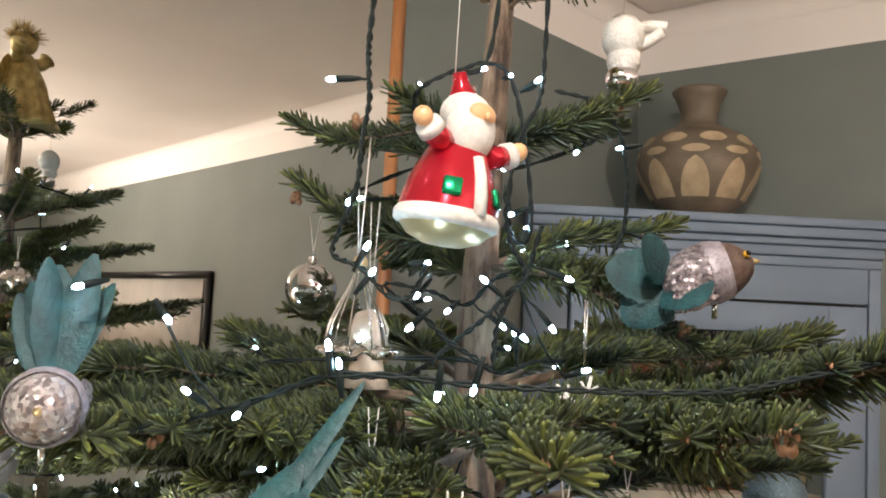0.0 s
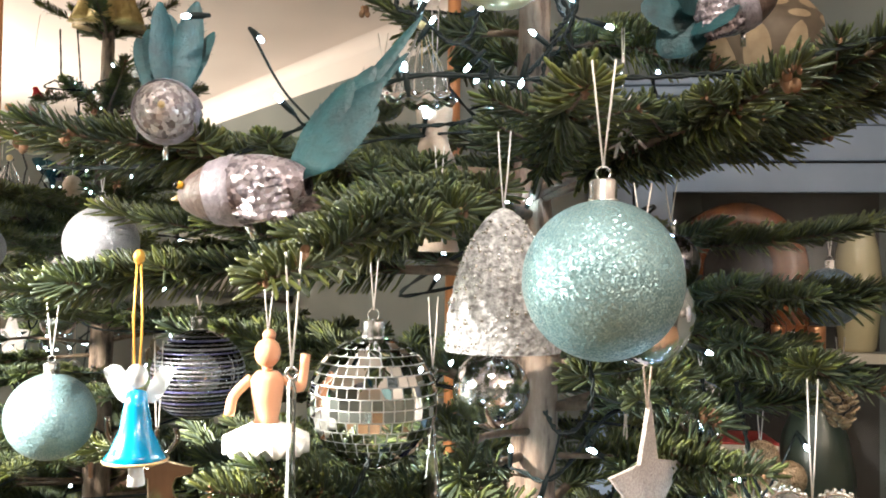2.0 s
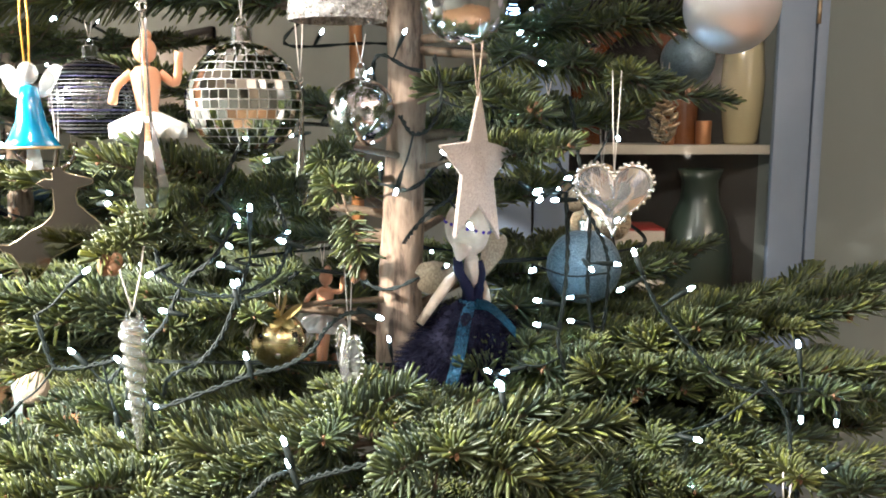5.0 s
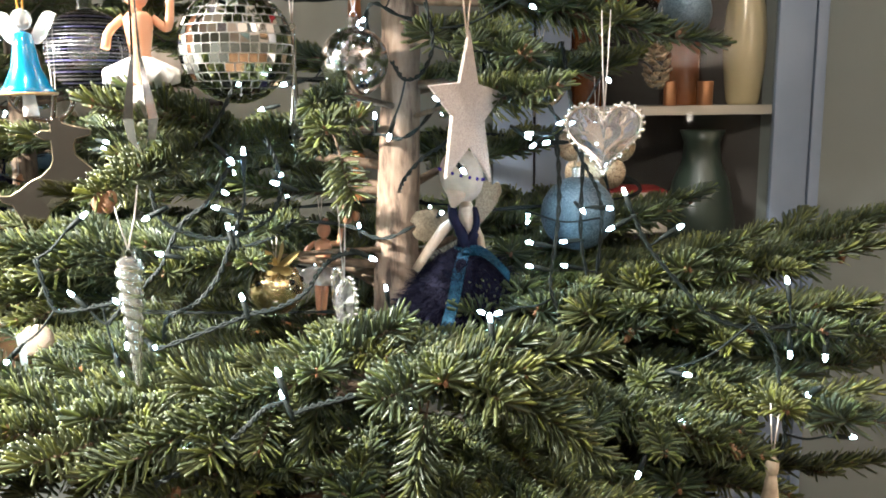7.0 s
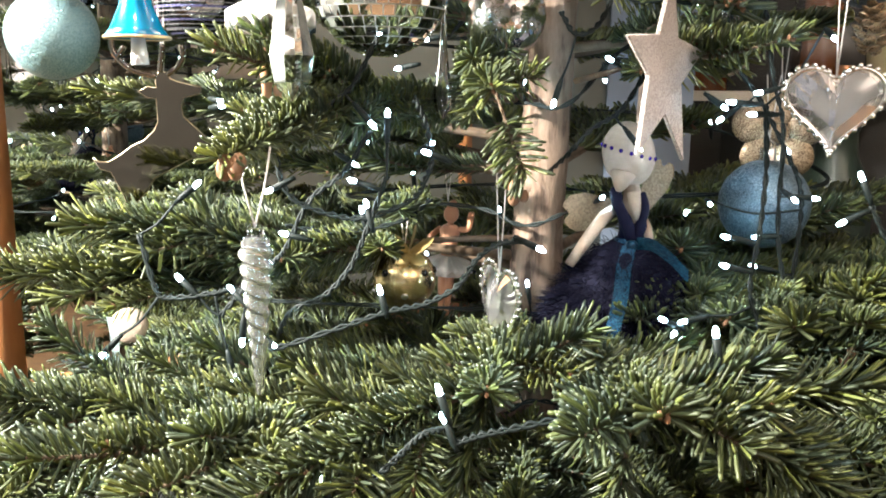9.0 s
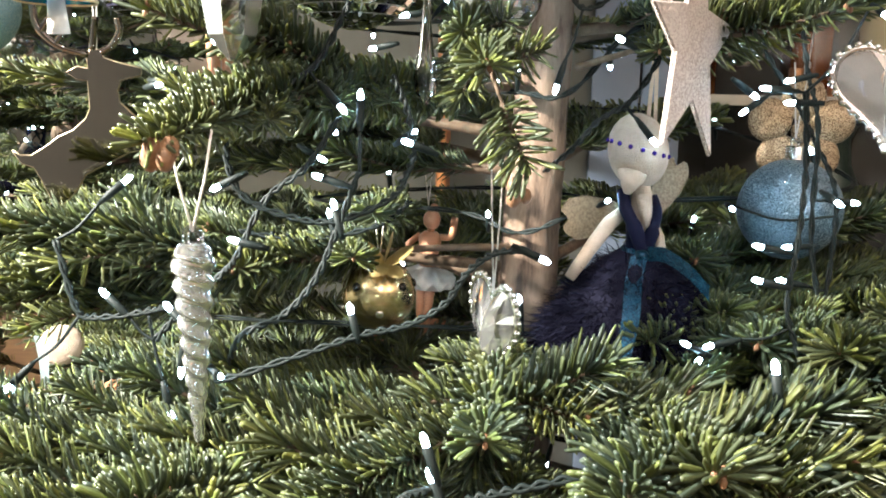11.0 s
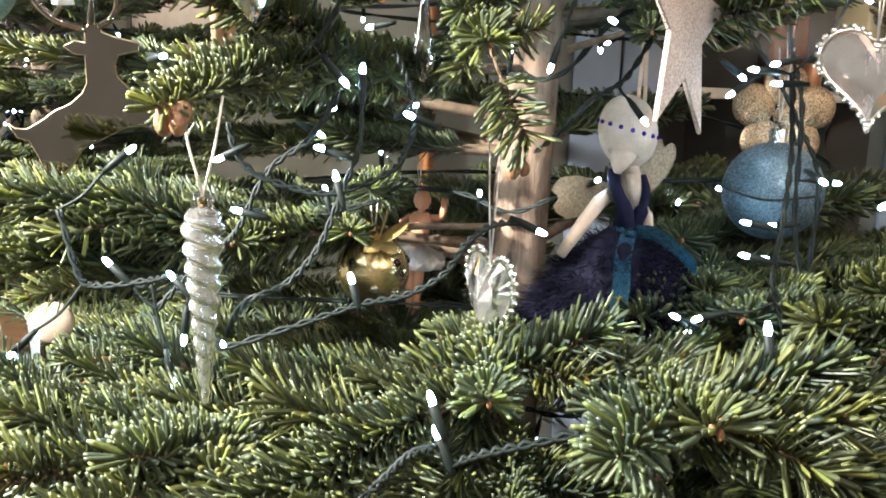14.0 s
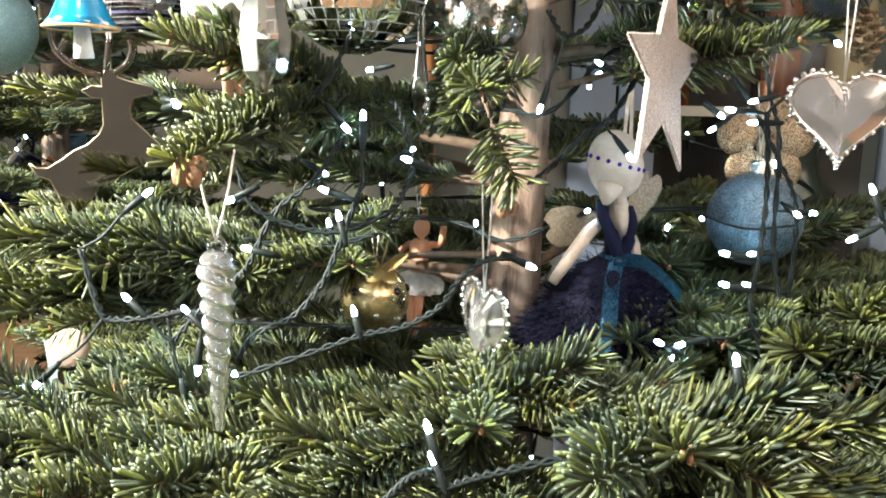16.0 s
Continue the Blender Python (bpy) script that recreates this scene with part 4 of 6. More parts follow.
def felt_fairy(place, turn):
    s = Shape()
    r = random.Random(8)
    s.ball(0.0235, 28, 20, 1.26, 2, at(-0.003, 0, 0.079, 0, -12, 0))
    s.tube([(-0.008, -0.012, 0.062), (-0.011, -0.016, 0.051), (-0.012, -0.017, 0.047)], [0.012, 0.0055, 0.0025], 14, 2)
    s.tube([(-0.002, -0.002, 0.062), (0.001, -0.003, 0.050), (0.003, -0.003, 0.036), (0.003, -0.002, 0.018)], [0.009, 0.0068, 0.0098, 0.0100], 16, 2)
    # navy wrap with an open neck
    s.tube([(0.003, 0.002, 0.040), (0.003, 0.001, 0.026), (0.003, 0, 0.010), (0.003, 0, -0.004)], [0.0105, 0.0130, 0.0112, 0.0130], 20, 5)
    s.tube(smooth_path([(-0.013, -0.004, 0.048), (-0.012, -0.011, 0.036), (-0.005, -0.0135, 0.022), (0.003, -0.0125, 0.004)], 5), [0.0052] * 10 + [0.0062] * 6, 10, 5)
    s.tube(smooth_path([(0.010, -0.004, 0.044), (0.013, -0.0105, 0.032), (0.010, -0.0135, 0.018), (0.005, -0.0125, 0.004)], 5), [0.0038] * 10 + [0.0056] * 6, 10, 5)
    s.tube([(0.0015, -0.0105, 0.046), (0.003, -0.0130, 0.032), (0.005, -0.0135, 0.021)], [0.0058, 0.0044, 0.0008], 10, 2)
    # net wings with two lobes and a corded edge
    for root, along, across, long_w, wide_w in ((Vector((-0.010, 0.012, 0.030)), Vector((-1, 0, -0.22)), Vector((-0.22, 0, 1)), 0.050, 0.017), (Vector((0.014, 0.012, 0.026)), Vector((0.42, 0, 1)), Vector((-1, 0, 0.42)), 0.050, 0.0115)):
        along, across = along.normalized(), across.normalized()
        rings = []
        for k in range(13):
            q = k / 12
            row = []
            for j in range(9):
                w = -1 + j / 4
                reach_w = long_w * (1 - 0.16 * max(0.0, 1 - abs(w - 0.1) * 2.6) - 0.20 * abs(w) ** 3)
                row.append(root + along * reach_w * q + across * wide_w * w * (0.25 + 0.75 * min(1.0, q * 1.5) ** 0.8) + Vector((0, 0.004 * q + 0.002 * w * w, 0)))
            rings.append(row)
        s.grid(rings, False, 3)
        s.grid([[p + Vector((0, 0.0012, 0)) for p in q] for q in rings], False, 3)
        s.tube([r[0] for r in rings] + rings[-1][1:-1] + [r[-1] for r in reversed(rings)], 0.0007, 6, 3)
    # arm held down at the side
    s.tube([(-0.012, 0.002, 0.030), (-0.022, -0.002, 0.022), (-0.036, -0.010, 0.004), (-0.053, -0.020, -0.020)], [0.0050, 0.0062, 0.0056, 0.0044], 12, 2)
    s.tube([(0.013, 0.002, 0.022), (0.017, -0.002, 0.012), (0.019, -0.006, -0.002)], [0.0035, 0.0042, 0.004], 12, 2)
    # headband of beads
    for k in range(16):
        a = math.tau * k / 16
        s.ball(0.0019, 8, 6, 1.0, 4, at(0.0236 * math.cos(a) - 0.003, 0.0236 * math.sin(a), 0.081 - 0.006 * math.cos(a)))
    # skirt: a dome under many fine barbs
    s.lathe([(0.012, 0.002), (0.030, -0.010), (0.050, -0.032), (0.060, -0.060), (0.055, -0.088), (0.032, -0.102), (0.001, -0.106)], 28, 0)
    for k in range(12000):
        a, q = r.uniform(0, math.tau), r.random() ** 0.8
        rad = 0.014 + 0.054 * math.sin(min(1.0, q * 1.15) * math.pi / 2)
        root = Vector((rad * math.cos(a), rad * math.sin(a), -0.004 - 0.096 * q))
        d = Vector((math.cos(a) + r.gauss(0, 0.4), math.sin(a) + r.gauss(0, 0.4), r.gauss(-0.15, 0.55))).normalized()
        ln = r.uniform(0.012, 0.030)
        side = d.cross(Vector((r.gauss(0, 1), r.gauss(0, 1), 1))).normalized() * 0.00035
        mid_p = root + d * ln * 0.55 + Vector((0, 0, -0.0015))
        base = len(s.v)
        s.v += [tuple(root + side), tuple(root - side), tuple(mid_p + side), tuple(mid_p - side), tuple(root + d * ln + Vector((0, 0, -0.005)))]
        s.f += [(base, base + 1, base + 3, base + 2), (base + 2, base + 3, base + 4)]
        s.s += [0, 0]
    # sash with a hanging tail
    s.lathe([(0.0150, 0.0035), (0.0172, 0.001), (0.0172, -0.005), (0.0150, -0.008)], 24, 1, at(0.004, 0, 0))
    tail = [Vector((0.000, -0.0185, 0.000)), Vector((-0.006, -0.036, -0.018)), Vector((-0.011, -0.066, -0.040)), Vector((-0.018, -0.082, -0.064)), Vector((-0.025, -0.086, -0.088))]
    s.grid([[p + Vector((w * 0.0066, -0.0015 * abs(w), w * 0.001)) for w in (-1, 0, 1)] for p in smooth_path(tail, 4)], False, 1)
    bow = [Vector((0.006, -0.018, 0.001)), Vector((0.018, -0.030, 0.002)), Vector((0.032, -0.046, -0.006)), Vector((0.046, -0.056, -0.020))]
    s.grid([[p + Vector((0, -0.001, w * 0.0056)) for w in (-1, 0, 1)] for p in smooth_path(bow, 4)], False, 1)
    s.ball(0.006, 12, 8, 0.8, 1, at(0.002, -0.018, -0.001))
    ob = new("fairy_doll", s.mesh("fairy_doll", [NAVY, BLUERIBBON, FELT, WINGMESH, VIOLET, TORSO]))
    ob.matrix_world = pose(*place, *turn)
    tagged(ob, "cream felt doll in a fluffy navy feather skirt", "doll")
    hang = thing("ribbon_loop", (place[0] + 0.006, place[1], place[2] + 0.100), "narrow cream ribbon loop", "ribbon")
    for h in (-1, 1):
        part("strand", Shape().grid([[Vector((h * 0.003 * (1 - q) + w * 0.0015, 0.001 * h, 0.085 * q)) for w in (-1, 1)] for q in (0, 0.35, 0.7, 1)], False), FELT, hang)


felt_fairy((0.112, 0.705, 1.157), (0, 0, 0))

# fabric angel on the very top, seen in the mirror
GOLDCLOTH = mottled("gold_cloth", (0.30, 0.21, 0.07), (0.62, 0.47, 0.20), 60, 0.35, 0.5, 0.003, 120, Metallic=0.55)


def gold_angel(place):
    s = Shape()
    rings = []
    for k in range(20):
        q = k / 19
        rings.append([])
        for j in range(64):
            a = math.tau * j / 64
            r = 0.060 * (1 - q) ** 0.8 + 0.016
            r *= 1 + 0.14 * (1 - q) * math.sin(9 * a + 2 * math.sin(3 * a)) + 0.10 * noise.noise(Vector((3 * math.cos(a), 3 * math.sin(a), 5 * q)))
            rings[-1].append(Vector((r * math.cos(a), r * math.sin(a), 0.14 * q)))
    s.grid(rings, True, 0, True)
    s.ball(0.026, 20, 14, 1.0, 0, at(0, 0, 0.165))
    for h in (-1, 1):
        s.tube(smooth_path([(h * 0.02, 0, 0.128), (h * 0.052, 0.012, 0.135), (h * 0.066, 0.02, 0.150)], 5), [0.013] * 10 + [0.017], 12, 0)
        rings = []
        for k in range(8):
            q = k / 7
            rings.append([Vector((h * (0.01 + 0.06 * q), -0.018, 0.12 - 0.05 * q + w * 0.03 * math.sin(math.pi * (0.15 + 0.8 * q)))) for w in (-1, -0.4, 0.3, 1)])
        s.grid(rings, False, 0)
    r2 = random.Random(2)
    for k in range(160):
        d = Vector((r2.gauss(0, 1), r2.gauss(0, 1), abs(r2.gauss(0.5, 0.9)))).normalized()
        c = Vector((0, 0, 0.172))
        s.tube([c + d * 0.022, c + d * r2.uniform(0.032, 0.045)], [0.0011, 0.0004], 4, 0)
    ob = new("tree_topper", s.mesh("tree_topper", [GOLDCLOTH]))
    ob.matrix_world = pose(*place)
    tagged(ob, "crumpled gold cloth figure on top of the tree", "tree topper")


gold_angel((0.043, 0.80, 1.988))


# white furry toy with a mirrored helmet
def furry_toy(place):
    s = Shape()
    s.ball(0.026, 24, 16, 1.15, 0, at(0, 0, 0.068))
    s.ball(0.021, 20, 14, 1.0, 0, at(0.002, 0, 0.040))
    s.tube(smooth_path([(0.012, 0, 0.080), (0.032, 0, 0.084), (0.052, -0.004, 0.082)], 4), 0.0075, 10, 0)
    s.tube(smooth_path([(0.012, 0, 0.055), (0.030, 0, 0.064), (0.047, -0.004, 0.076)], 4), 0.0075, 10, 0)
    s.ball(0.020, 26, 18, 1.0, 1, at(0, -0.002, 0.016))
    s.tube([(0, 0, 0.095), (0.002, 0, 0.16)], 0.0006, 5, 2)
    ob = new("toy_ornament", s.mesh("toy_ornament", [FROST, SILVER, THREAD]))
    ob.matrix_world = pose(*place) @ Matrix.Scale(0.82, 4)
    tagged(ob, "white frosted toy ornament over a mirrored ball", "ornament")


furry_toy((0.165, 0.82, 1.880))

# ---- birds with feather tails, clipped to the branches ----
TEAL = mottled("teal_feather", (0.003, 0.024, 0.029), (0.011, 0.070, 0.075), 70, 0.55, 0.5, 0.002, 300)
PLUMAGE = glitter("pearly_plumage", (0.10, 0.08, 0.09), (0.36, 0.30, 0.31), 0.35, 0.35, 420)
MAUVE = mottled("mauve_band", (0.20, 0.17, 0.19), (0.38, 0.33, 0.36), 220, 0.4, 0.5, 0.002, 500, Metallic=0.3)
BROWNHEAD = mottled("brown_head", (0.055, 0.030, 0.022), (0.13, 0.08, 0.06), 160, 0.5, 0.6, 0.002, 420)
SPECKLE = glitter("speckled_face", (0.16, 0.13, 0.13), (0.55, 0.48, 0.46), 0.3, 0.4, 300)
EYE_YELLOW = plain("yellow_bead", (0.55, 0.30, 0.03), 0.2)
EYE_BLACK = plain("black_bead", (0.01, 0.008, 0.006), 0.1)


def plume(s, root, d, up, length, width, curl, seed, slot=0):
    """One soft feather: a long leaf with ribs and a ragged edge."""
    r = random.Random(seed)
    d, up = Vector(d).normalized(), Vector(up).normalized()
    x = d.cross(up).normalized()
    rings = []
    for k in range(17):
        q = k / 16
        half = width * 1.2 * (min(1.0, 0.15 + q * 1.9) ** 0.8) * ((1.0 - 0.97 * q ** 2.6) ** 0.6) * (1 + 0.06 * r.uniform(-1, 1))
        c = Vector(root) + d * length * q + up * curl * q * q
        rings.append([c + x * half * w + up * (0.20 * half * (1 - w * w) + 0.03 * half * math.sin(w * 19 + seed)) for w in [-1 + 2 * j / 14 for j in range(15)]])
    s.grid(rings, False, slot)
    # loose barbs along the edge
    for k in range(46):
        q = r.uniform(0.15, 1.0)
        row = rings[min(16, int(q * 16))]
        p = row[r.choice((0, -1))]
        out = (p - row[7]).normalized()
        dd = (d * r.uniform(0.6, 1.4) + out * 0.5).normalized() * width * r.uniform(0.15, 0.42)
        t = d.cross(up).normalized() * 0.0003
        b = len(s.v)
        s.v += [tuple(p + t), tuple(p - t), tuple(p + dd)]
        s.f.append((b, b + 1, b + 2))
        s.s.append(slot)


def bird(place, m, r, length, tails, label, head=None, eyes=True):
    """A bird ornament; its beak points along +y before m turns it."""
    ob = new("bird_ornament")
    ob.empty_display_size = 0.01
    ob.matrix_world = Matrix.Translation(place) @ m
    tagged(ob, label, "bird ornament", "bird ornaments")
    prof = []
    for k in range(25):
        q = k / 24
        y = -length * 0.5 + length * q
        rr = r * math.sin(math.pi * min(0.9999, 0.05 + 0.95 * q)) ** 0.5
        prof.append((max(rr, 0.0008), y))
    turn = Matrix.Rotation(-math.pi / 2, 4, "X")
    n = 40
    rings = []
    for rr, y in prof:
        rings.append([turn @ Vector((rr * math.cos(a) * (1 + 0.02 * math.sin(30 * y / r + 5 * a)), rr * math.sin(a), y)) for a in [math.tau * j / n for j in range(n)]])
    body = Shape().grid(rings[:17], True)
    part("body", body, PLUMAGE, ob, "pearly scaled plumage")
    part("head", Shape().grid(rings[16:], True, 0), head or BROWNHEAD, ob, "dark speckled head")
    part("neck_band", Shape().lathe([(prof[k][0] + 0.0006 + 0.0005 * (k % 2), prof[k][1]) for k in range(12, 18)], 40, 0, turn), MAUVE, ob, "mauve ribbed band")
    for h in (-1, 1):
        wing = Shape()
        for j in range(6):
            plume(wing, (h * r * 0.80, length * 0.10 - 0.001 * j, r * (0.55 - 0.22 * j)), (h * 0.16, -1, -0.10), (h, 0, 0.3), length * 0.52, r * 0.21, 0.0, j)
        part("wing", wing, PLUMAGE, ob, "folded satin wing feathers")
        if not eyes:
            continue
        eye = part("eye", Shape().ball(r * 0.12, 14, 10, 1.0, 0, at(h * r * 0.50, length * 0.41, r * 0.34)), EYE_YELLOW, ob)
        part("pupil", Shape().ball(r * 0.09, 12, 8, 1.0, 0, at(h * r * 0.55, length * 0.425, r * 0.37)), EYE_BLACK, eye)
    part("beak", Shape().tube([(0, length * 0.46, 0), (0, length * 0.56, -r * 0.05)], [r * 0.16, r * 0.02], 8), GOLDFOIL, ob)
    tail = Shape()
    for k, (d, up, ln, w, c) in enumerate(tails):
        plume(tail, (0, -length * 0.36, r * 0.15), d, up, ln, w, c, 40 + k)
    part("tail", tail, TEAL, ob, "soft teal feather tail")
    part("clip", Shape().tube([(0, 0, -r * 0.9), (0, -0.004, -r * 1.45)], 0.0022, 6), SILVERCAP, ob)


def facing(d, roll=0.0):
    return aim(Vector((0, 0, 0)), Vector(d), Vector((0, 0, 1)), radians(roll))


# head-on bird; its tail stands up behind
bird((-0.236, 0.512, 1.584), facing((0.30, -1, 0.02)), 0.0235, 0.058, [((0.30, -0.35, 1), (0.1, 1, 0.3), 0.084, 0.012, -0.010), ((-0.18, -0.25, 1), (0, 1, 0.3), 0.096, 0.012, 0.004), ((0.05, -0.5, 1), (0.3, 1, 0.3), 0.092, 0.014, 0.010), ((0.45, -0.5, 1), (-0.4, 1, 0.3), 0.078, 0.011, 0.0), ((-0.32, -0.4, 1), (0.5, 1, 0.2), 0.086, 0.010, -0.008), ((0.15, -0.2, 1), (-0.5, 1, 0.2), 0.090, 0.011, 0.006)], "bird ornament with pearly body and teal feather tail", SPECKLE, False)
# bird in profile, tail sweeping up and back
bird((-0.126, 0.358, 1.513), facing((-1, 0.10, -0.10), -8), 0.0185, 0.074, [((0.35, -0.72, 0.62), (-0.8, 0.2, 0.5), 0.072, 0.014, 0.004), ((0.50, -0.62, 0.75), (-0.8, 0.2, 0.4), 0.080, 0.012, 0.003), ((0.25, -0.85, 0.55), (-0.8, 0.1, 0.6), 0.060, 0.013, 0.0), ((0.62, -0.66, 0.78), (-0.8, 0.3, 0.3), 0.128, 0.0055, 0.004), ((0.40, -0.5, 0.66), (-0.8, 0.3, 0.3), 0.066, 0.012, 0.006), ((0.55, -0.7, 0.72), (-0.7, 0.3, 0.5), 0.100, 0.007, 0.0)], "bird ornament with yellow eye and long teal tail")
# bird turned away on the upper branch
bird((0.196, 0.630, 1.692), facing((0.95, -0.15, 0.32), 10), 0.0235, 0.070, [((0.1, -0.9, 0.35), (0.9, 0.2, 0.4), 0.052, 0.020, 0.006), ((0.25, -0.75, -0.35), (0.9, 0.2, 0.4), 0.050, 0.019, -0.004), ((0.5, 0.15, -0.25), (1, 0.1, 0.1), 0.040, 0.021, 0.004), ((0.5, -0.3, 0.55), (0.9, 0.2, 0.4), 0.052, 0.015, 0.010)], "bird ornament with brown head and teal feather tail")

# ---- glass and metal ornaments ----


def hanger(place, height, label="thin white hanging thread", spread_x=0.004, mat=None, wide=0.0006):
    hang = thing("hanging_thread", place, label, "thread", "hanging threads")
    for h in (-1, 1):
        part("strand", Shape().tube([(0, 0, 0), (h * spread_x * 0.6, 0, height * 0.5), (h * spread_x, 0, height)], wide, 5), mat or THREAD, hang)


def icicle(place, length, r):
    ob = thing("icicle_ornament", place, "twisted clear glass icicle on a white thread", "ornament")
    rings = []
    for k in range(120):
        q = k / 119
        base = r * (1 - 0.80 * q ** 1.3) * min(1.0, 0.55 + q * 9)
        ring = []
        for j in range(26):
            a = math.tau * j / 26
            ring.append(Vector((base * (1 + 0.13 * math.cos(2 * a - q * 66)) * math.cos(a), base * (1 + 0.13 * math.cos(2 * a - q * 66)) * math.sin(a), -length * q)))
        rings.append(ring)
    part("spiral", Shape().grid(rings, True, 0, True), ICE, ob, "spiral ridged clear glass")
    loop = [(0.0042 * math.cos(a), 0, 0.003 + 0.0048 * math.sin(a)) for a in [math.tau * k / 16 for k in range(17)]]
    part("eyelet", Shape().tube(loop, 0.0017, 8), GLASS, ob)
    hanger((place[0], place[1], place[2] + 0.006), 0.050, "white hanging thread of the icicle", 0.011, None, 0.0007)


icicle((-0.145, 0.432, 1.200), 0.103, 0.0105)


def crystal_drop(place, length, r, label, sides=8):
    ob = thing("drop_ornament", place, label, "ornament", "glass drops")
    prof = [(0.0016, 0.0), (0.0026, -0.03), (0.0024, -0.30), (0.0034, -0.52), (r * 0.62, -0.66), (r, -0.83), (r * 0.80, -0.93), (r * 0.12, -1.0)]
    part("drop", Shape().lathe([(rr, z * length) for rr, z in prof], sides), GLASS, ob, "", sides > 10)
    loop = [(0.003 * math.cos(a), 0, 0.003 + 0.003 * math.sin(a)) for a in [math.tau * k / 12 for k in range(13)]]
    part("eyelet", Shape().tube(loop, 0.0008, 6), SILVERCAP, ob)
    hanger((place[0], place[1], place[2] + 0.005), 0.06)


crystal_drop((-0.094, 0.345, 1.415), 0.130, 0.0118, "long faceted crystal drop on a thread", 8)
crystal_drop((-0.051, 0.628, 1.384), 0.116, 0.0085, "long smooth glass drop on a thread", 18)

# clear angel with a gold head and a fluted skirt
ob = thing("glass_angel", (-0.066, 0.650, 1.622), "clear fluted glass figure with a gold top", "ornament")
rings = []
for k in range(16):
    q = k / 15
    rings.append([Vector(((0.004 + 0.019 * math.sin(q * 1.57) ** 1.3) * (1 + 0.10 * math.cos(12 * a)) * math.cos(a), (0.004 + 0.019 * math.sin(q * 1.57) ** 1.3) * (1 + 0.10 * math.cos(12 * a)) * math.sin(a), 0.058 * (1 - q))) for a in [math.tau * j / 72 for j in range(72)]])
part("skirt", Shape().grid(rings, True), thin_glass("angel_glass", (0.92, 0.94, 0.96), -0.2), ob)
part("top", Shape().ball(0.006, 16, 10, 1.1, 0, at(0, 0, 0.066)), GOLDFOIL, ob, "gilded round top")
hem = []
for rr, zz in ((0.020, 0.002), (0.025, 0.0), (0.030, -0.002), (0.031, -0.004), (0.026, -0.004), (0.020, -0.001)):
    hem.append([Vector((rr * (1 + 0.05 * math.sin(9 * a)) * math.cos(a), rr * (1 + 0.05 * math.sin(9 * a)) * math.sin(a), zz + 0.0025 * math.sin(9 * a) * rr / 0.03)) for a in [math.tau * j / 72 for j in range(72)]])
part("ruffle", Shape().grid(hem, True), GLASS, ob, "wavy clear glass hem")
hanger((-0.066, 0.635, 1.684), 0.10)


# metal cut-out reindeer, built up of flat silver outlines
def silver_deer(place, turn):
    ob = new("deer_ornament")
    ob.matrix_world = pose(*place, *turn)
    tagged(ob, "flat silver metal deer cut-out, polished", "ornament")
    metal = Nodes("brushed_silver").set(Base_Color=(0.30, 0.26, 0.24, 1), Metallic=1.0, Roughness=0.06)
    metal.bump(metal.noise(22, 2), 0.2, 0.004)
    outline = [(-52, -19), (-47, -23), (-38, -23), (-28, -17), (-16, -8), (-5, -3), (5, 6), (9, 14), (9, 35), (1, 36), (-6, 41), (2, 45), (10, 44), (10, 52), (13, 58), (20, 58), (22, 52), (31, 49), (49, 45), (48, 40), (33, 36), (30, 28), (31, 19), (38, 12), (58, -8), (64, -17), (58, -20), (47, -17), (35, -19), (1, -37), (-7, -50), (-21, -64), (-26, -79), (-31, -79), (-31, -68), (-26, -59), (-31, -45), (-37, -32), (-46, -29)]
    outline = [(x * 0.001, z * 0.001) for x, z in outline]
    bm = bmesh.new()
    f = bm.faces.new([bm.verts.new((x, 0, z)) for x, z in outline])
    g = bmesh.ops.extrude_face_region(bm, geom=[f])
    for v in [e for e in g["geom"] if isinstance(e, bmesh.types.BMVert)]:
        v.co.y += 0.0022
    bmesh.ops.recalc_face_normals(bm, faces=bm.faces)
    bmesh.ops.triangulate(bm, faces=[q for q in bm.faces if len(q.verts) > 4])
    part("body", Shape().join(bm), metal.mat, ob, "", False)
    ring = [(x, 0.0011, z) for x, z in outline] + [(outline[0][0], 0.0011, outline[0][1])]
    part("rim", Shape().tube(ring, 0.0010, 6), plain("worn_brass", (0.40, 0.32, 0.21), 0.3, 0.9), ob, "bright raised rim")
    for pts in ([(0.011, 0.054), (-0.010, 0.060), (-0.024, 0.074), (-0.026, 0.092)], [(-0.022, 0.070), (-0.015, 0.080)], [(-0.012, 0.061), (-0.005, 0.070)], [(0.020, 0.056), (0.029, 0.062), (0.035, 0.072), (0.034, 0.082)], [(0.014, 0.058), (0.016, 0.070), (0.018, 0.082)]):
        part("antler", Shape().tube(smooth_path([(x, 0.001, z) for x, z in pts] if len(pts) > 2 else [(pts[0][0], 0.001, pts[0][1]), ((pts[0][0] + pts[1][0]) / 2, 0.001, (pts[0][1] + pts[1][1]) / 2), (pts[1][0], 0.001, pts[1][1])], 5), 0.0026, 8), metal.mat, ob)
    hanger((place[0] + 0.015, place[1] + 0.003, place[2] + 0.058), 0.10)


silver_deer((-0.320, 0.660, 1.246), (7, 0, 10))


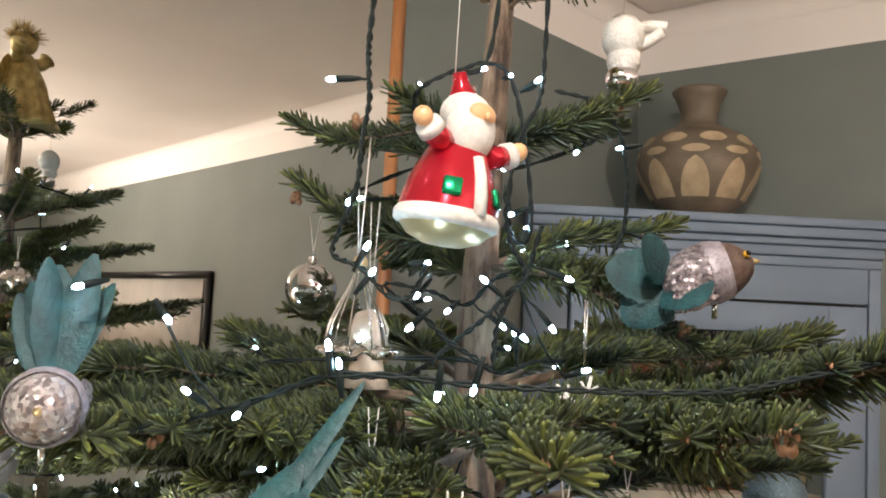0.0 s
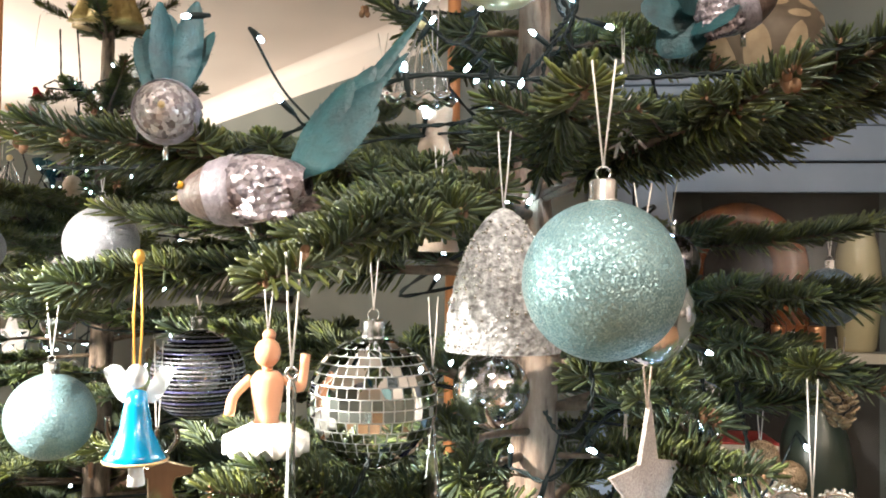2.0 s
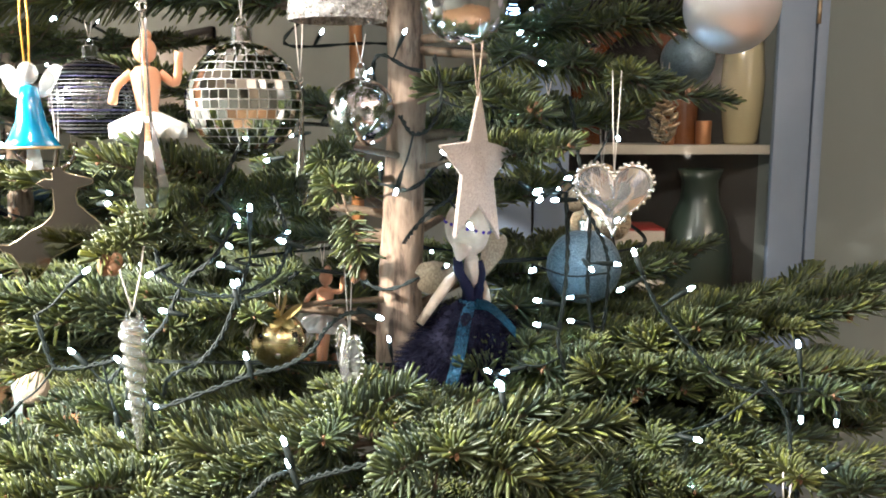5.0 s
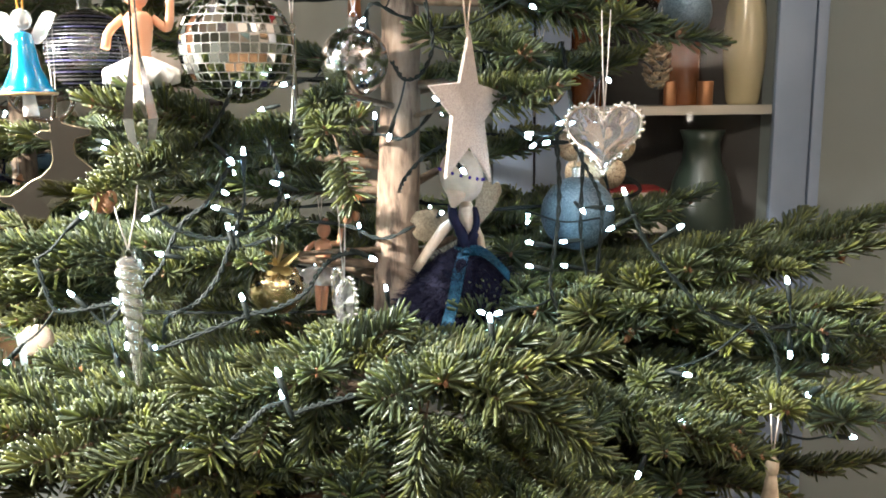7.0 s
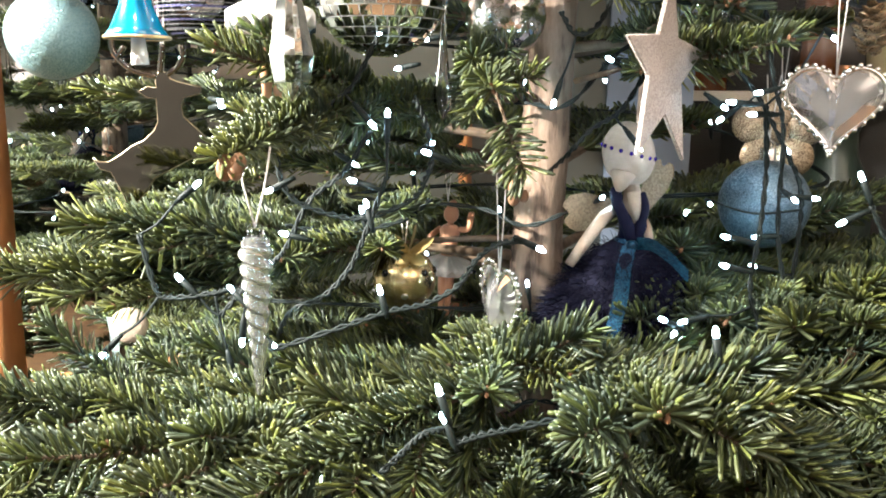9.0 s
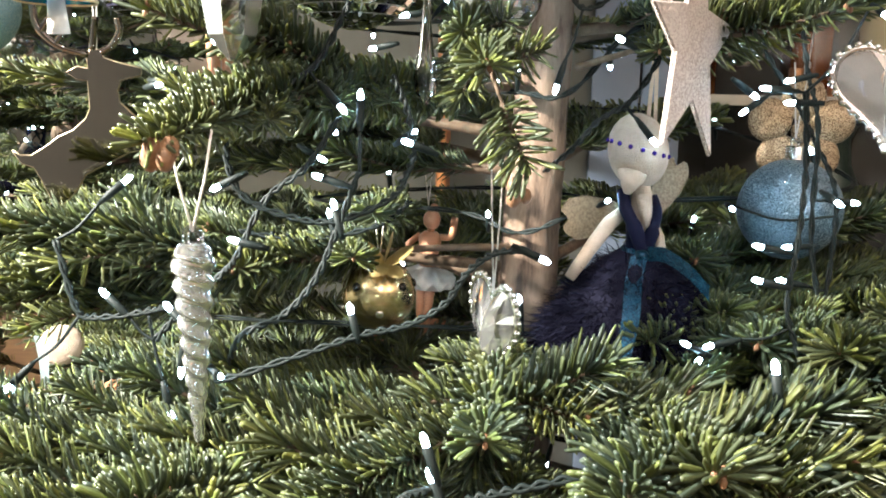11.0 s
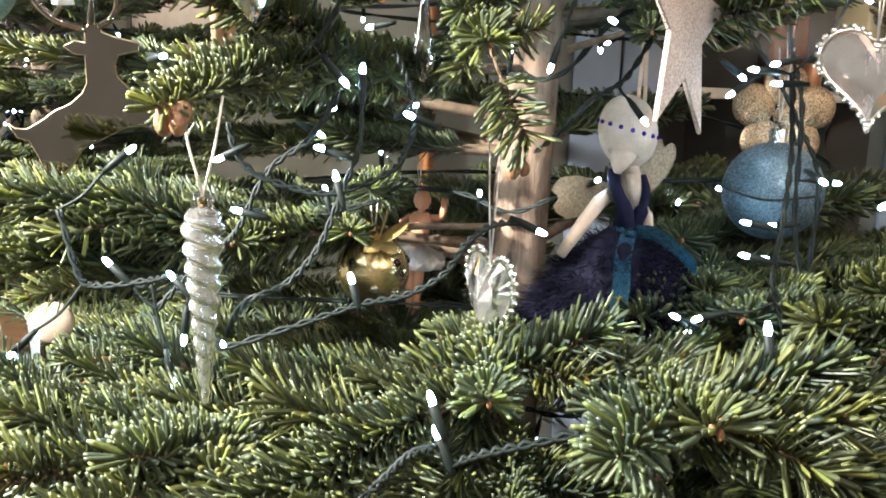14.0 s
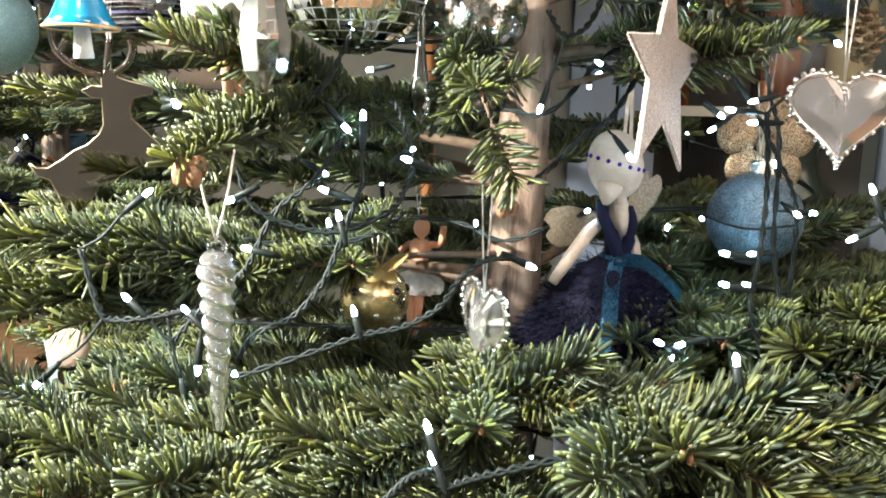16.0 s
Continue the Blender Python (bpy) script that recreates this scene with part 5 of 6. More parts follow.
# star with sewn edge
def felt_star(place, turn):
    ob = new("star_ornament")
    ob.matrix_world = pose(*place, *turn)
    tagged(ob, "long white glitter star on a ribbon", "ornament")
    pts = [(0.0, 0.074), (0.014, 0.028), (0.055, 0.022), (0.024, -0.004), (0.037, -0.060), (0.003, -0.026), (-0.032, -0.054), (-0.024, 0.000), (-0.055, 0.024), (-0.014, 0.028)]
    bm = bmesh.new()
    front = [bm.verts.new((x, -0.0016, z)) for x, z in pts]
    rear = [bm.verts.new((x, 0.0016, z)) for x, z in pts]
    cf, cr = bm.verts.new((0, -0.0024, 0.008)), bm.verts.new((0, 0.0024, 0.008))
    for k in range(10):
        j = (k + 1) % 10
        bm.faces.new((front[k], front[j], cf))
        bm.faces.new((rear[j], rear[k], cr))
        bm.faces.new((front[j], front[k], rear[k], rear[j]))
    bmesh.ops.recalc_face_normals(bm, faces=bm.faces)
    star_cloth = glitter("star_glitter", (0.42, 0.355, 0.315), (0.60, 0.52, 0.47), 0.6, 0.0, 900)
    part("star_body", Shape().join(bm), star_cloth, ob, "", False)
    beads = Shape()
    for k in range(10):
        a, b = Vector((pts[k][0], 0, pts[k][1])), Vector((pts[(k + 1) % 10][0], 0, pts[(k + 1) % 10][1]))
        n = int((b - a).length / 0.0022)
        for j in range(n):
            p = a.lerp(b, j / n)
            beads.ball(0.0010, 6, 4, 1.0, 0, Matrix.Translation(p))
    part("beaded_edge", beads, star_cloth, ob, "tiny sewn beads")
    hanger((place[0], place[1], place[2] + 0.068), 0.075, "cream ribbon of the star", 0.006, FELT, 0.0009)


felt_star((0.1165, 0.563, 1.302), (0, 2, 54))


def crystal_heart(place, turn, size, label):
    ob = new("heart_ornament")
    ob.matrix_world = pose(*place, *turn) @ Matrix.Scale(size, 4)
    tagged(ob, label, "ornament", "crystal hearts")

    def edge(a, k=1.0):
        x = 16 * math.sin(a) ** 3
        z = 13 * math.cos(a) - 5 * math.cos(2 * a) - 2 * math.cos(3 * a) - math.cos(4 * a)
        return Vector((x * k, 0, (z + 2.5) * k)) * 0.00185

    n = 26
    s = Shape()
    outer = [edge(math.tau * (k + 0.5) / n) for k in range(n)]
    inner = [edge(math.tau * (k + 1.0) / n, 0.55) for k in range(n)]
    for y in (-1, 1):
        b = len(s.v)
        s.v += [tuple(p + Vector((0, 0.0012 * y, 0))) for p in outer] + [tuple(p + Vector((0, 0.0062 * y, 0))) for p in inner] + [(0, 0.0075 * y, 0.0)]
        for k in range(n):
            j = (k + 1) % n
            s.f += [(b + k, b + j, b + n + k), (b + j, b + n + j, b + n + k), (b + n + k, b + n + j, b + 2 * n)]
            s.s += [0, 0, 0]
    for k in range(n):
        j = (k + 1) % n
        s.f.append((k, j, 2 * n + 1 + j, 2 * n + 1 + k))
        s.s.append(0)
    part("crystal", s, THINGLASS2, ob, "faceted clear crystal", False)
    rim = Shape()
    rim.tube([edge(math.tau * k / 60, 1.04) for k in range(61)], 0.0016, 6)
    for k in range(44):
        rim.ball(0.0021, 8, 6, 1.0, 0, Matrix.Translation(edge(math.tau * k / 44, 1.10)))
    part("beaded_rim", rim, SILVERCAP, ob, "row of small silver beads")
    hanger((place[0], place[1], place[2] + 0.022 * size), 0.09)


THINGLASS2 = Nodes("cut_crystal").set(Base_Color=(0.93, 0.91, 0.93, 1), Roughness=0.015, IOR=1.6, Transmission_Weight=0.93).mat
crystal_heart((0.240, 0.578, 1.279), (0, 0, -6), 1.09, "faceted crystal heart with a silver beaded rim")
crystal_heart((0.002, 0.553, 1.129), (0, 3, -64), 1.10, "crystal heart hanging edge-on with beaded rim")

# beaded lace bell
LACE = Nodes("beaded_lace").set(Roughness=0.45)
LACE.link(LACE.ramp(LACE.noise(260, 5), [(0.35, (0.17, 0.16, 0.155)), (0.55, (0.44, 0.425, 0.41)), (0.8, (0.80, 0.78, 0.76))]), LACE.bsdf.inputs["Base Color"])
LACE.bump(LACE.noise(330, 4), 1.0, 0.004)
ob = thing("lace_bell", (0.011, 0.452, 1.421), "white beaded lace bell with a rough surface", "ornament")
rings = []
for k in range(40):
    q = k / 39
    base = 0.036 * (math.cos(q * math.pi / 2) ** 0.55) if q < 1 else 0.001
    rings.append([Vector((max(0.001, base) * (1 + 0.035 * noise.noise(Vector((6 * math.cos(a), 6 * math.sin(a), 14 * q)))) * math.cos(a), max(0.001, base) * 0.8 * math.sin(a), 0.090 * q)) for a in [math.tau * j / 72 for j in range(72)]])
part("bell", Shape().grid(rings, True), LACE.mat, ob)
beads = Shape()
r3 = random.Random(12)
for k in range(420):
    row, j = r3.randrange(1, 36), r3.randrange(72)
    beads.ball(r3.uniform(0.0008, 0.0016), 6, 4, 1.0, 0, Matrix.Translation(rings[row][j]))
tagged(part("beading", beads, SILVERCAP, ob, "scattered silver beads"), kind="stuff")
hanger((0.011, 0.452, 1.509), 0.05)

# gold netted bauble with a bow
ob = thing("gold_bauble", (-0.091, 0.682, 1.119), "champagne gold bauble with jewelled dots and bow", "bauble", "baubles on the tree")
part("ball", Shape().ball(0.0295, 36, 24), Nodes("champagne_gold").set(Base_Color=(0.50, 0.38, 0.19, 1), Metallic=0.9, Roughness=0.2).mat, ob)
for k in range(9):
    a, e = math.tau * k / 9, 0.35 * (-1) ** k
    p = Vector((math.cos(a) * math.cos(e), math.sin(a) * math.cos(e), math.sin(e))) * 0.0297
    dot = part("jewel", Shape().ball(0.0035, 12, 8, 0.5), SILVER if k % 2 else EYE_BLACK, ob, "", True, Matrix.Translation(p) @ p.to_track_quat("Z", "Y").to_matrix().to_4x4())
bow = Shape()
for k, (d, w) in enumerate((((-0.8, -0.3, 0.5), 0.010), ((0.9, -0.3, 0.35), 0.010), ((0.3, -0.5, 0.9), 0.009), ((-0.2, -0.8, -0.4), 0.006), ((0.6, -0.7, -0.5), 0.006))):
    plume(bow, (0.006, -0.008, 0.028), d, (0, -0.5, 1), 0.026, w, 0.004, k)
part("bow", bow, GOLDCLOTH, ob, "sheer gold ribbon bow")
hanger((-0.091, 0.682, 1.148), 0.04)

# gold glitter flower behind the blue bauble
ob = thing("glitter_flower", (0.270, 0.825, 1.251), "gold glitter flower with rounded petals", "ornament")
gg = glitter("gold_glitter", (0.13, 0.085, 0.045), (0.62, 0.46, 0.29), 0.3, 0.6)
for k in range(5):
    a = math.tau * k / 5 + 0.3
    part("petal", Shape().ball(0.020, 18, 10, 0.20, 0, at(0.029 * math.cos(a), 0, 0.029 * math.sin(a), 90, 0, 0)), gg, ob)
part("flower_centre", Shape().ball(0.010, 14, 8, 0.6, 0, at(0, -0.004, 0, 90, 0, 0)), gg, ob)
hanger((0.270, 0.825, 1.290), 0.06)

# white felt bell, white stag silhouette, ribbon and small ornaments at the side
ob = thing("felt_bell", (-0.049, 0.646, 1.488), "small white felt bell with a thread", "ornament")
part("bell", Shape().lathe([(0.001, 0.042), (0.010, 0.040), (0.013, 0.030), (0.015, 0.012), (0.018, 0.0), (0.016, -0.001), (0.012, 0.010), (0.010, 0.030)], 28), FELT, ob)
hanger((-0.049, 0.646, 1.529), 0.05)
ob = thing("felt_bell", (-0.068, 0.78, 1.592), "white felt figure with a flared foot", "ornament")
part("bell", Shape().lathe([(0.001, 0.062), (0.012, 0.058), (0.019, 0.044), (0.018, 0.030), (0.013, 0.020), (0.017, 0.004), (0.023, -0.010), (0.015, -0.010), (0.008, 0.01)], 28), FELT, ob)
hanger((-0.068, 0.78, 1.653), 0.10)

ob = thing("snowflake_ornament", (0.102, 0.603, 1.588), "white glitter six-armed snowflake on a thread", "ornament")
for k in range(6):
    a = math.pi * k / 3 + 0.3
    d = Vector((math.cos(a), 0.1, math.sin(a)))
    arm = part("arm", Shape().tube([d * 0.002, d * 0.026], [0.0022, 0.0012], 7), FROST, ob)
    for h in (-1, 1):
        e = Vector((math.cos(a + h * 0.8), 0.1, math.sin(a + h * 0.8)))
        part("barb", Shape().tube([d * 0.014, d * 0.014 + e * 0.009], [0.0014, 0.0008], 6), FROST, arm)
hanger((0.102, 0.603, 1.612), 0.055, "silver thread of the snowflake", 0.001, SILVERCAP)

ob = thing("ribbon_bell", (-0.410, 0.742, 0.957), "clear glass ball with white snowflakes on a sheer ribbon", "ornament")
part("ball", Shape().ball(0.026, 36, 24), THINGLASS, ob)
part("cap", Shape().lathe([(0.001, 0.031), (0.006, 0.031), (0.008, 0.026), (0.007, 0.024)], 16), SILVERCAP, ob)
for k in range(9):
    a, e = math.tau * k / 9, (-0.5, 0.15, 0.7)[k % 3]
    p = Vector((math.cos(a) * math.cos(e), math.sin(a) * math.cos(e), math.sin(e)))
    flake = Shape()
    q = Matrix.Translation(p * 0.0262) @ p.to_track_quat("Z", "Y").to_matrix().to_4x4()
    for j in range(3):
        b = math.pi * j / 3
        v = Vector((math.cos(b), math.sin(b), 0)) * 0.006
        flake.tube([q @ v, q @ -v], 0.0006, 5)
    part("painted_flake", flake, FROST, ob)
part("ring", Shape().tube([(0.004 * math.cos(a), 0, 0.035 + 0.004 * math.sin(a)) for a in [math.tau * k / 14 for k in range(15)]], 0.0008, 6), SILVERCAP, ob)
SHEER = Nodes("sheer_ribbon").set(Base_Color=(0.28, 0.36, 0.36, 1), Roughness=0.4, Alpha=0.55).mat
part("ribbon", Shape().grid([[Vector((w * (0.002 + 0.006 * q), 0.002 * math.sin(4 * q + w), 0.038 + 0.058 * q)) for w in (-1, -0.5, 0, 0.5, 1)] for q in (0, 0.15, 0.3, 0.45, 0.6, 0.75, 0.9, 1.0)], False), SHEER, ob, "sheer pale green ribbon")
ob = thing("shell_ornament", (-0.407, 0.770, 1.036), "flat round cream disc ornament", "ornament")
part("disc", Shape().ball(0.020, 24, 12, 0.25, 0, at(0, 0, 0, 90, 0, 30)), FELT, ob)
hanger((-0.407, 0.770, 1.058), 0.05)
ob = thing("cone_ornament", (0.324, 0.754, 1.350), "small gold glitter fir cone on a thread", "ornament")
for k in range(34):
    q, a = k / 34, k * 2.4
    rr = 0.013 * math.sin(math.pi * (0.15 + 0.8 * q))
    part("scale", Shape().ball(0.0055, 8, 6, 0.35, 0, at(rr * math.cos(a), rr * math.sin(a), -0.022 + 0.044 * q, 35 * math.sin(a), -35 * math.cos(a), 0)), gg, ob)
hanger((0.324, 0.754, 1.372), 0.04)
LINEN = mottled("linen", (0.26, 0.20, 0.14), (0.42, 0.34, 0.25), 120, 0.85, 0.5, 0.001, 600)
ob = thing("tassel", (0.372, 0.48, 0.995), "small knotted cream linen tassel on a cord", "ornament")
part("knot", Shape().ball(0.006, 12, 8, 1.6, 0, at(0, 0, 0.012)), LINEN, ob)
part("skirt", Shape().lathe([(0.003, 0.010), (0.005, 0.0), (0.008, -0.020), (0.010, -0.040), (0.001, -0.041)], 16), LINEN, ob)
hanger((0.372, 0.48, 1.015), 0.05)

# small ornaments half hidden among the twigs
bauble((0.155, 0.690, 1.480), 0.026, thin_glass("blue_glass", (0.55, 0.62, 0.85), 0.5), "small blue tinted clear glass bauble", 0.04)
ob = thing("cone_figure", (0.098, 0.640, 1.452), "small white knitted cone with a red top", "ornament")
part("cone", Shape().lathe([(0.001, 0.046), (0.007, 0.040), (0.013, 0.020), (0.020, 0.0), (0.018, -0.002), (0.001, -0.001)], 24), FELT, ob)
part("red_tip", Shape().ball(0.0085, 16, 10, 1.0, 0, at(0, 0, 0.048)), plain("red_wool", (0.36, 0.012, 0.02), 0.8), ob)
hanger((0.098, 0.640, 1.505), 0.04)
ob = thing("wooden_star", (0.281, 0.945, 1.080), "small orange wooden cut-out ornament", "ornament")
part("body", Shape().ball(0.020, 5, 6, 0.22, 0, at(0, 0, 0, 90, 20, 0)), plain("orange_wood", (0.62, 0.24, 0.07), 0.5), ob, "", False)
hanger((0.281, 0.945, 1.098), 0.04)
bauble((0.20, 0.78, 1.335), 0.030, CRACKLE.mat, "small mottled mirrored bauble behind the star", 0.03)

# ---- strings of fairy lights ----
def bulb_meshes():
    holder = Shape().lathe([(0.0002, 0.0), (0.0016, 0.0), (0.0019, 0.004), (0.0024, 0.006), (0.0026, 0.018), (0.0020, 0.0185), (0.0002, 0.0185)], 10)
    led = Shape().lathe([(0.0002, 0.0185), (0.0016, 0.0185), (0.0018, 0.0205), (0.0018, 0.0224), (0.0014, 0.0238), (0.0008, 0.0250), (0.0002, 0.0252)], 10)
    return holder.mesh("holder", WIRE), led.mesh("led", LED)


HOLDER, LEDTIP = bulb_meshes()
string_rnd = random.Random(9)


def light_string(way, tips):
    """A twisted pair of wires along a way, with small lamps on short tails."""
    ob = thing("light_string", (0, 0, 0), "dark green fairy light wire with cool white lamps", "fairy lights", "fairy light strings")
    path = smooth_path(way, 14)
    for h in (0, 1):
        pts = []
        for k, p in enumerate(path):
            a = k * 0.75 + h * math.pi
            pts.append(p + Vector((math.cos(a), math.sin(a) * 0.6, math.sin(a))) * 0.00125)
        part("wire", Shape().tube(pts, 0.00125, 6), WIRE, ob)
    for tip in tips:
        tip = Vector(tip)
        near = min(path, key=lambda p: (p - tip).length)
        d = tip - near
        if d.length < 0.004 or d.length > 0.07:
            d = Vector((string_rnd.uniform(-1, 1), string_rnd.uniform(-0.9, 0.2), string_rnd.uniform(-0.5, 0.5)))
        d.normalize()
        base = tip - d * 0.0225
        m = Matrix.Translation(base) @ d.to_track_quat("Z", "Y").to_matrix().to_4x4()
        bulb = part("bulb", HOLDER, WIRE, ob, "", True, m)
        part("led", LEDTIP, LED, bulb, "glowing cool white tip")
        gap = (base - near).length
        if 0.003 < gap < 0.09:
            mid_point = base.lerp(near, 0.5) + Vector((0, 0, -0.1 * gap))
            part("tail", Shape().tube(smooth_path([base, mid_point, near], 5), 0.0011, 5), WIRE, ob)
    return ob


light_string([[-0.061, 0.599, 1.93], [-0.061, 0.601, 1.905], [-0.064, 0.605, 1.855], [-0.064, 0.607, 1.834], [-0.062, 0.609, 1.805], [-0.066, 0.612, 1.776], [-0.068, 0.614, 1.742], [-0.078, 0.617, 1.713], [-0.083, 0.618, 1.692], [-0.062, 0.619, 1.683], [-0.04, 0.621, 1.663], [-0.023, 0.621, 1.666], [-0.014, 0.619, 1.691]],
             [[-0.092, 0.608, 1.82], [-0.074, 0.615, 1.73], [-0.058, 0.618, 1.7], [-0.053, 0.619, 1.681], [-0.013, 0.619, 1.689]])
light_string([[0.039, 0.696, 1.98], [0.027, 0.705, 1.871], [-0.003, 0.706, 1.859], [-0.033, 0.707, 1.837], [-0.031, 0.838, 1.831]],
             [[0.025, 0.705, 1.863]])
light_string([[0.078, 0.715, 1.991], [0.078, 0.724, 1.887], [0.075, 0.727, 1.843], [0.057, 0.73, 1.802], [0.053, 0.735, 1.742], [0.062, 0.737, 1.718], [0.073, 0.736, 1.733], [0.065, 0.73, 1.802], [0.049, 0.726, 1.861], [0.026, 0.725, 1.874], [-0.003, 0.725, 1.863]],
             [[0.049, 0.725, 1.864], [0.074, 0.726, 1.862], [0.054, 0.735, 1.742], [0.069, 0.736, 1.731]])
light_string([[0.099, 0.805, 1.875], [0.141, 0.806, 1.864], [0.165, 0.809, 1.832], [0.172, 0.812, 1.786], [0.172, 0.816, 1.747], [0.162, 0.818, 1.719], [0.154, 0.819, 1.702], [0.175, 0.902, 1.671]],
             [[0.163, 0.81, 1.822], [0.199, 0.817, 1.734]])
light_string([[-0.04, 0.621, 1.663], [-0.023, 0.621, 1.658], [0.003, 0.623, 1.634], [0.029, 0.625, 1.619], [0.038, 0.625, 1.613]],
             [[-0.025, 0.623, 1.64]])
light_string([[0.074, 0.656, 1.725], [0.063, 0.66, 1.685], [0.05, 0.661, 1.671], [0.034, 0.662, 1.652], [0.008, 0.664, 1.629], [-0.013, 0.665, 1.61], [-0.035, 0.666, 1.602], [-0.079, 0.666, 1.599]],
             [[0.03, 0.66, 1.681], [0.087, 0.663, 1.644], [0.065, 0.664, 1.636], [0.098, 0.66, 1.684], [0.115, 0.665, 1.614]])
light_string([[0.038, 0.625, 1.613], [0.04, 0.623, 1.644], [0.049, 0.621, 1.669], [0.059, 0.619, 1.685], [0.045, 0.617, 1.711], [0.041, 0.614, 1.748]],
             [[0.158, 0.627, 1.6]])
light_string([[-0.384, 0.60, 1.555], [-0.307, 0.60, 1.555], [-0.219, 0.58, 1.56], [-0.132, 0.55, 1.585], [-0.062, 0.525, 1.611], [0.022, 0.525, 1.609], [0.078, 0.525, 1.609], [0.13, 0.525, 1.61], [0.182, 0.525, 1.614], [0.224, 0.525, 1.624], [0.275, 0.524, 1.636], [0.338, 0.523, 1.65]],
             [[0.021, 0.525, 1.605], [-0.07, 0.523, 1.63], [-0.063, 0.524, 1.619], [-0.001, 0.526, 1.6], [-0.169, 0.522, 1.639], [-0.157, 0.525, 1.597], [-0.125, 0.527, 1.582], [-0.227, 0.52, 1.657]])
light_string([[-0.084, 0.552, 1.341], [-0.093, 0.548, 1.321], [-0.109, 0.542, 1.291], [-0.135, 0.537, 1.273], [-0.155, 0.534, 1.263], [-0.161, 0.53, 1.24], [-0.15, 0.525, 1.214], [-0.119, 0.525, 1.201], [-0.092, 0.526, 1.2], [-0.062, 0.53, 1.213], [-0.053, 0.533, 1.226], [-0.048, 0.536, 1.243], [-0.053, 0.54, 1.266], [-0.062, 0.543, 1.285]],
             [[-0.048, 0.538, 1.253], [-0.095, 0.528, 1.21], [-0.167, 0.525, 1.217], [-0.091, 0.538, 1.265]])
light_string([[-0.093, 0.537, 1.261], [-0.112, 0.531, 1.231], [-0.136, 0.526, 1.211], [-0.152, 0.519, 1.177], [-0.16, 0.516, 1.167], [-0.181, 0.511, 1.147], [-0.2, 0.507, 1.126]],
             [[-0.232, 0.51, 1.154], [-0.193, 0.511, 1.147], [-0.155, 0.52, 1.187]])
light_string([[-0.08, 0.532, 1.229], [-0.092, 0.525, 1.195], [-0.104, 0.519, 1.165], [-0.123, 0.514, 1.143], [-0.147, 0.51, 1.131], [-0.187, 0.601, 1.083]],
             [[-0.081, 0.54, 1.275], [-0.106, 0.53, 1.226]])
light_string([[-0.162, 0.505, 1.108], [-0.156, 0.505, 1.105], [-0.109, 0.511, 1.121], [-0.076, 0.515, 1.133], [-0.05, 0.517, 1.139], [-0.027, 0.521, 1.152], [-0.014, 0.525, 1.171], [0.002, 0.528, 1.183], [0.019, 0.53, 1.185]],
             [[-0.083, 0.517, 1.149], [0.033, 0.529, 1.179], [-0.159, 0.505, 1.106]])
light_string([[0.214, 0.697, 1.374], [0.219, 0.692, 1.341], [0.225, 0.685, 1.3], [0.234, 0.678, 1.259], [0.232, 0.663, 1.177], [0.24, 0.653, 1.12], [0.234, 0.649, 1.1], [0.215, 0.642, 1.071]],
             [[0.211, 0.682, 1.291], [0.263, 0.669, 1.204], [0.213, 0.66, 1.171]])
light_string([[0.188, 0.717, 1.376], [0.199, 0.707, 1.317], [0.222, 0.701, 1.28], [0.24, 0.696, 1.246], [0.255, 0.691, 1.213], [0.256, 0.684, 1.175], [0.246, 0.669, 1.098], [0.241, 0.663, 1.064]],
             [[0.216, 0.676, 1.143], [0.179, 0.683, 1.195], [0.184, 0.697, 1.267]])
light_string([[0.136, 0.672, 1.369], [0.13, 0.666, 1.337], [0.118, 0.661, 1.313], [0.096, 0.653, 1.276], [0.072, 0.648, 1.26], [0.053, 0.643, 1.239], [0.039, 0.74, 1.215]],
             [[0.112, 0.648, 1.245], [0.084, 0.659, 1.318]])
light_string([[-0.015, 0.388, 1.09], [0.0, 0.39, 1.095], [0.021, 0.392, 1.1], [0.051, 0.395, 1.107], [0.069, 0.397, 1.111], [0.099, 0.399, 1.114], [0.137, 0.402, 1.119]],
             [[-0.025, 0.393, 1.121], [-0.022, 0.391, 1.105], [0.132, 0.409, 1.158]])
light_string([[-0.262, 0.514, 1.184], [-0.248, 0.507, 1.145], [-0.236, 0.507, 1.139], [-0.207, 0.509, 1.143], [-0.194, 0.511, 1.146], [-0.181, 0.511, 1.145]],
             [[-0.188, 0.499, 1.081], [-0.183, 0.504, 1.107], [-0.219, 0.523, 1.222], [-0.202, 0.534, 1.278], [-0.288, 0.496, 1.095]])
light_string([[-0.347, 0.54, 1.076], [-0.31, 0.54, 1.066], [-0.284, 0.54, 1.056], [-0.262, 0.541, 1.054], [-0.244, 0.543, 1.06], [-0.242, 0.593, 1.057]],
             [[0.127, 0.575, 1.119], [0.136, 0.573, 1.107]])
light_string([[0.201, 0.611, 1.282], [0.203, 0.603, 1.234], [0.2, 0.595, 1.187], [0.194, 0.587, 1.144], [0.202, 0.581, 1.113]],
             [[0.174, 0.611, 1.284], [0.19, 0.61, 1.275], [0.251, 0.622, 1.332], [0.173, 0.593, 1.182], [0.173, 0.589, 1.16], [0.143, 0.58, 1.116]])
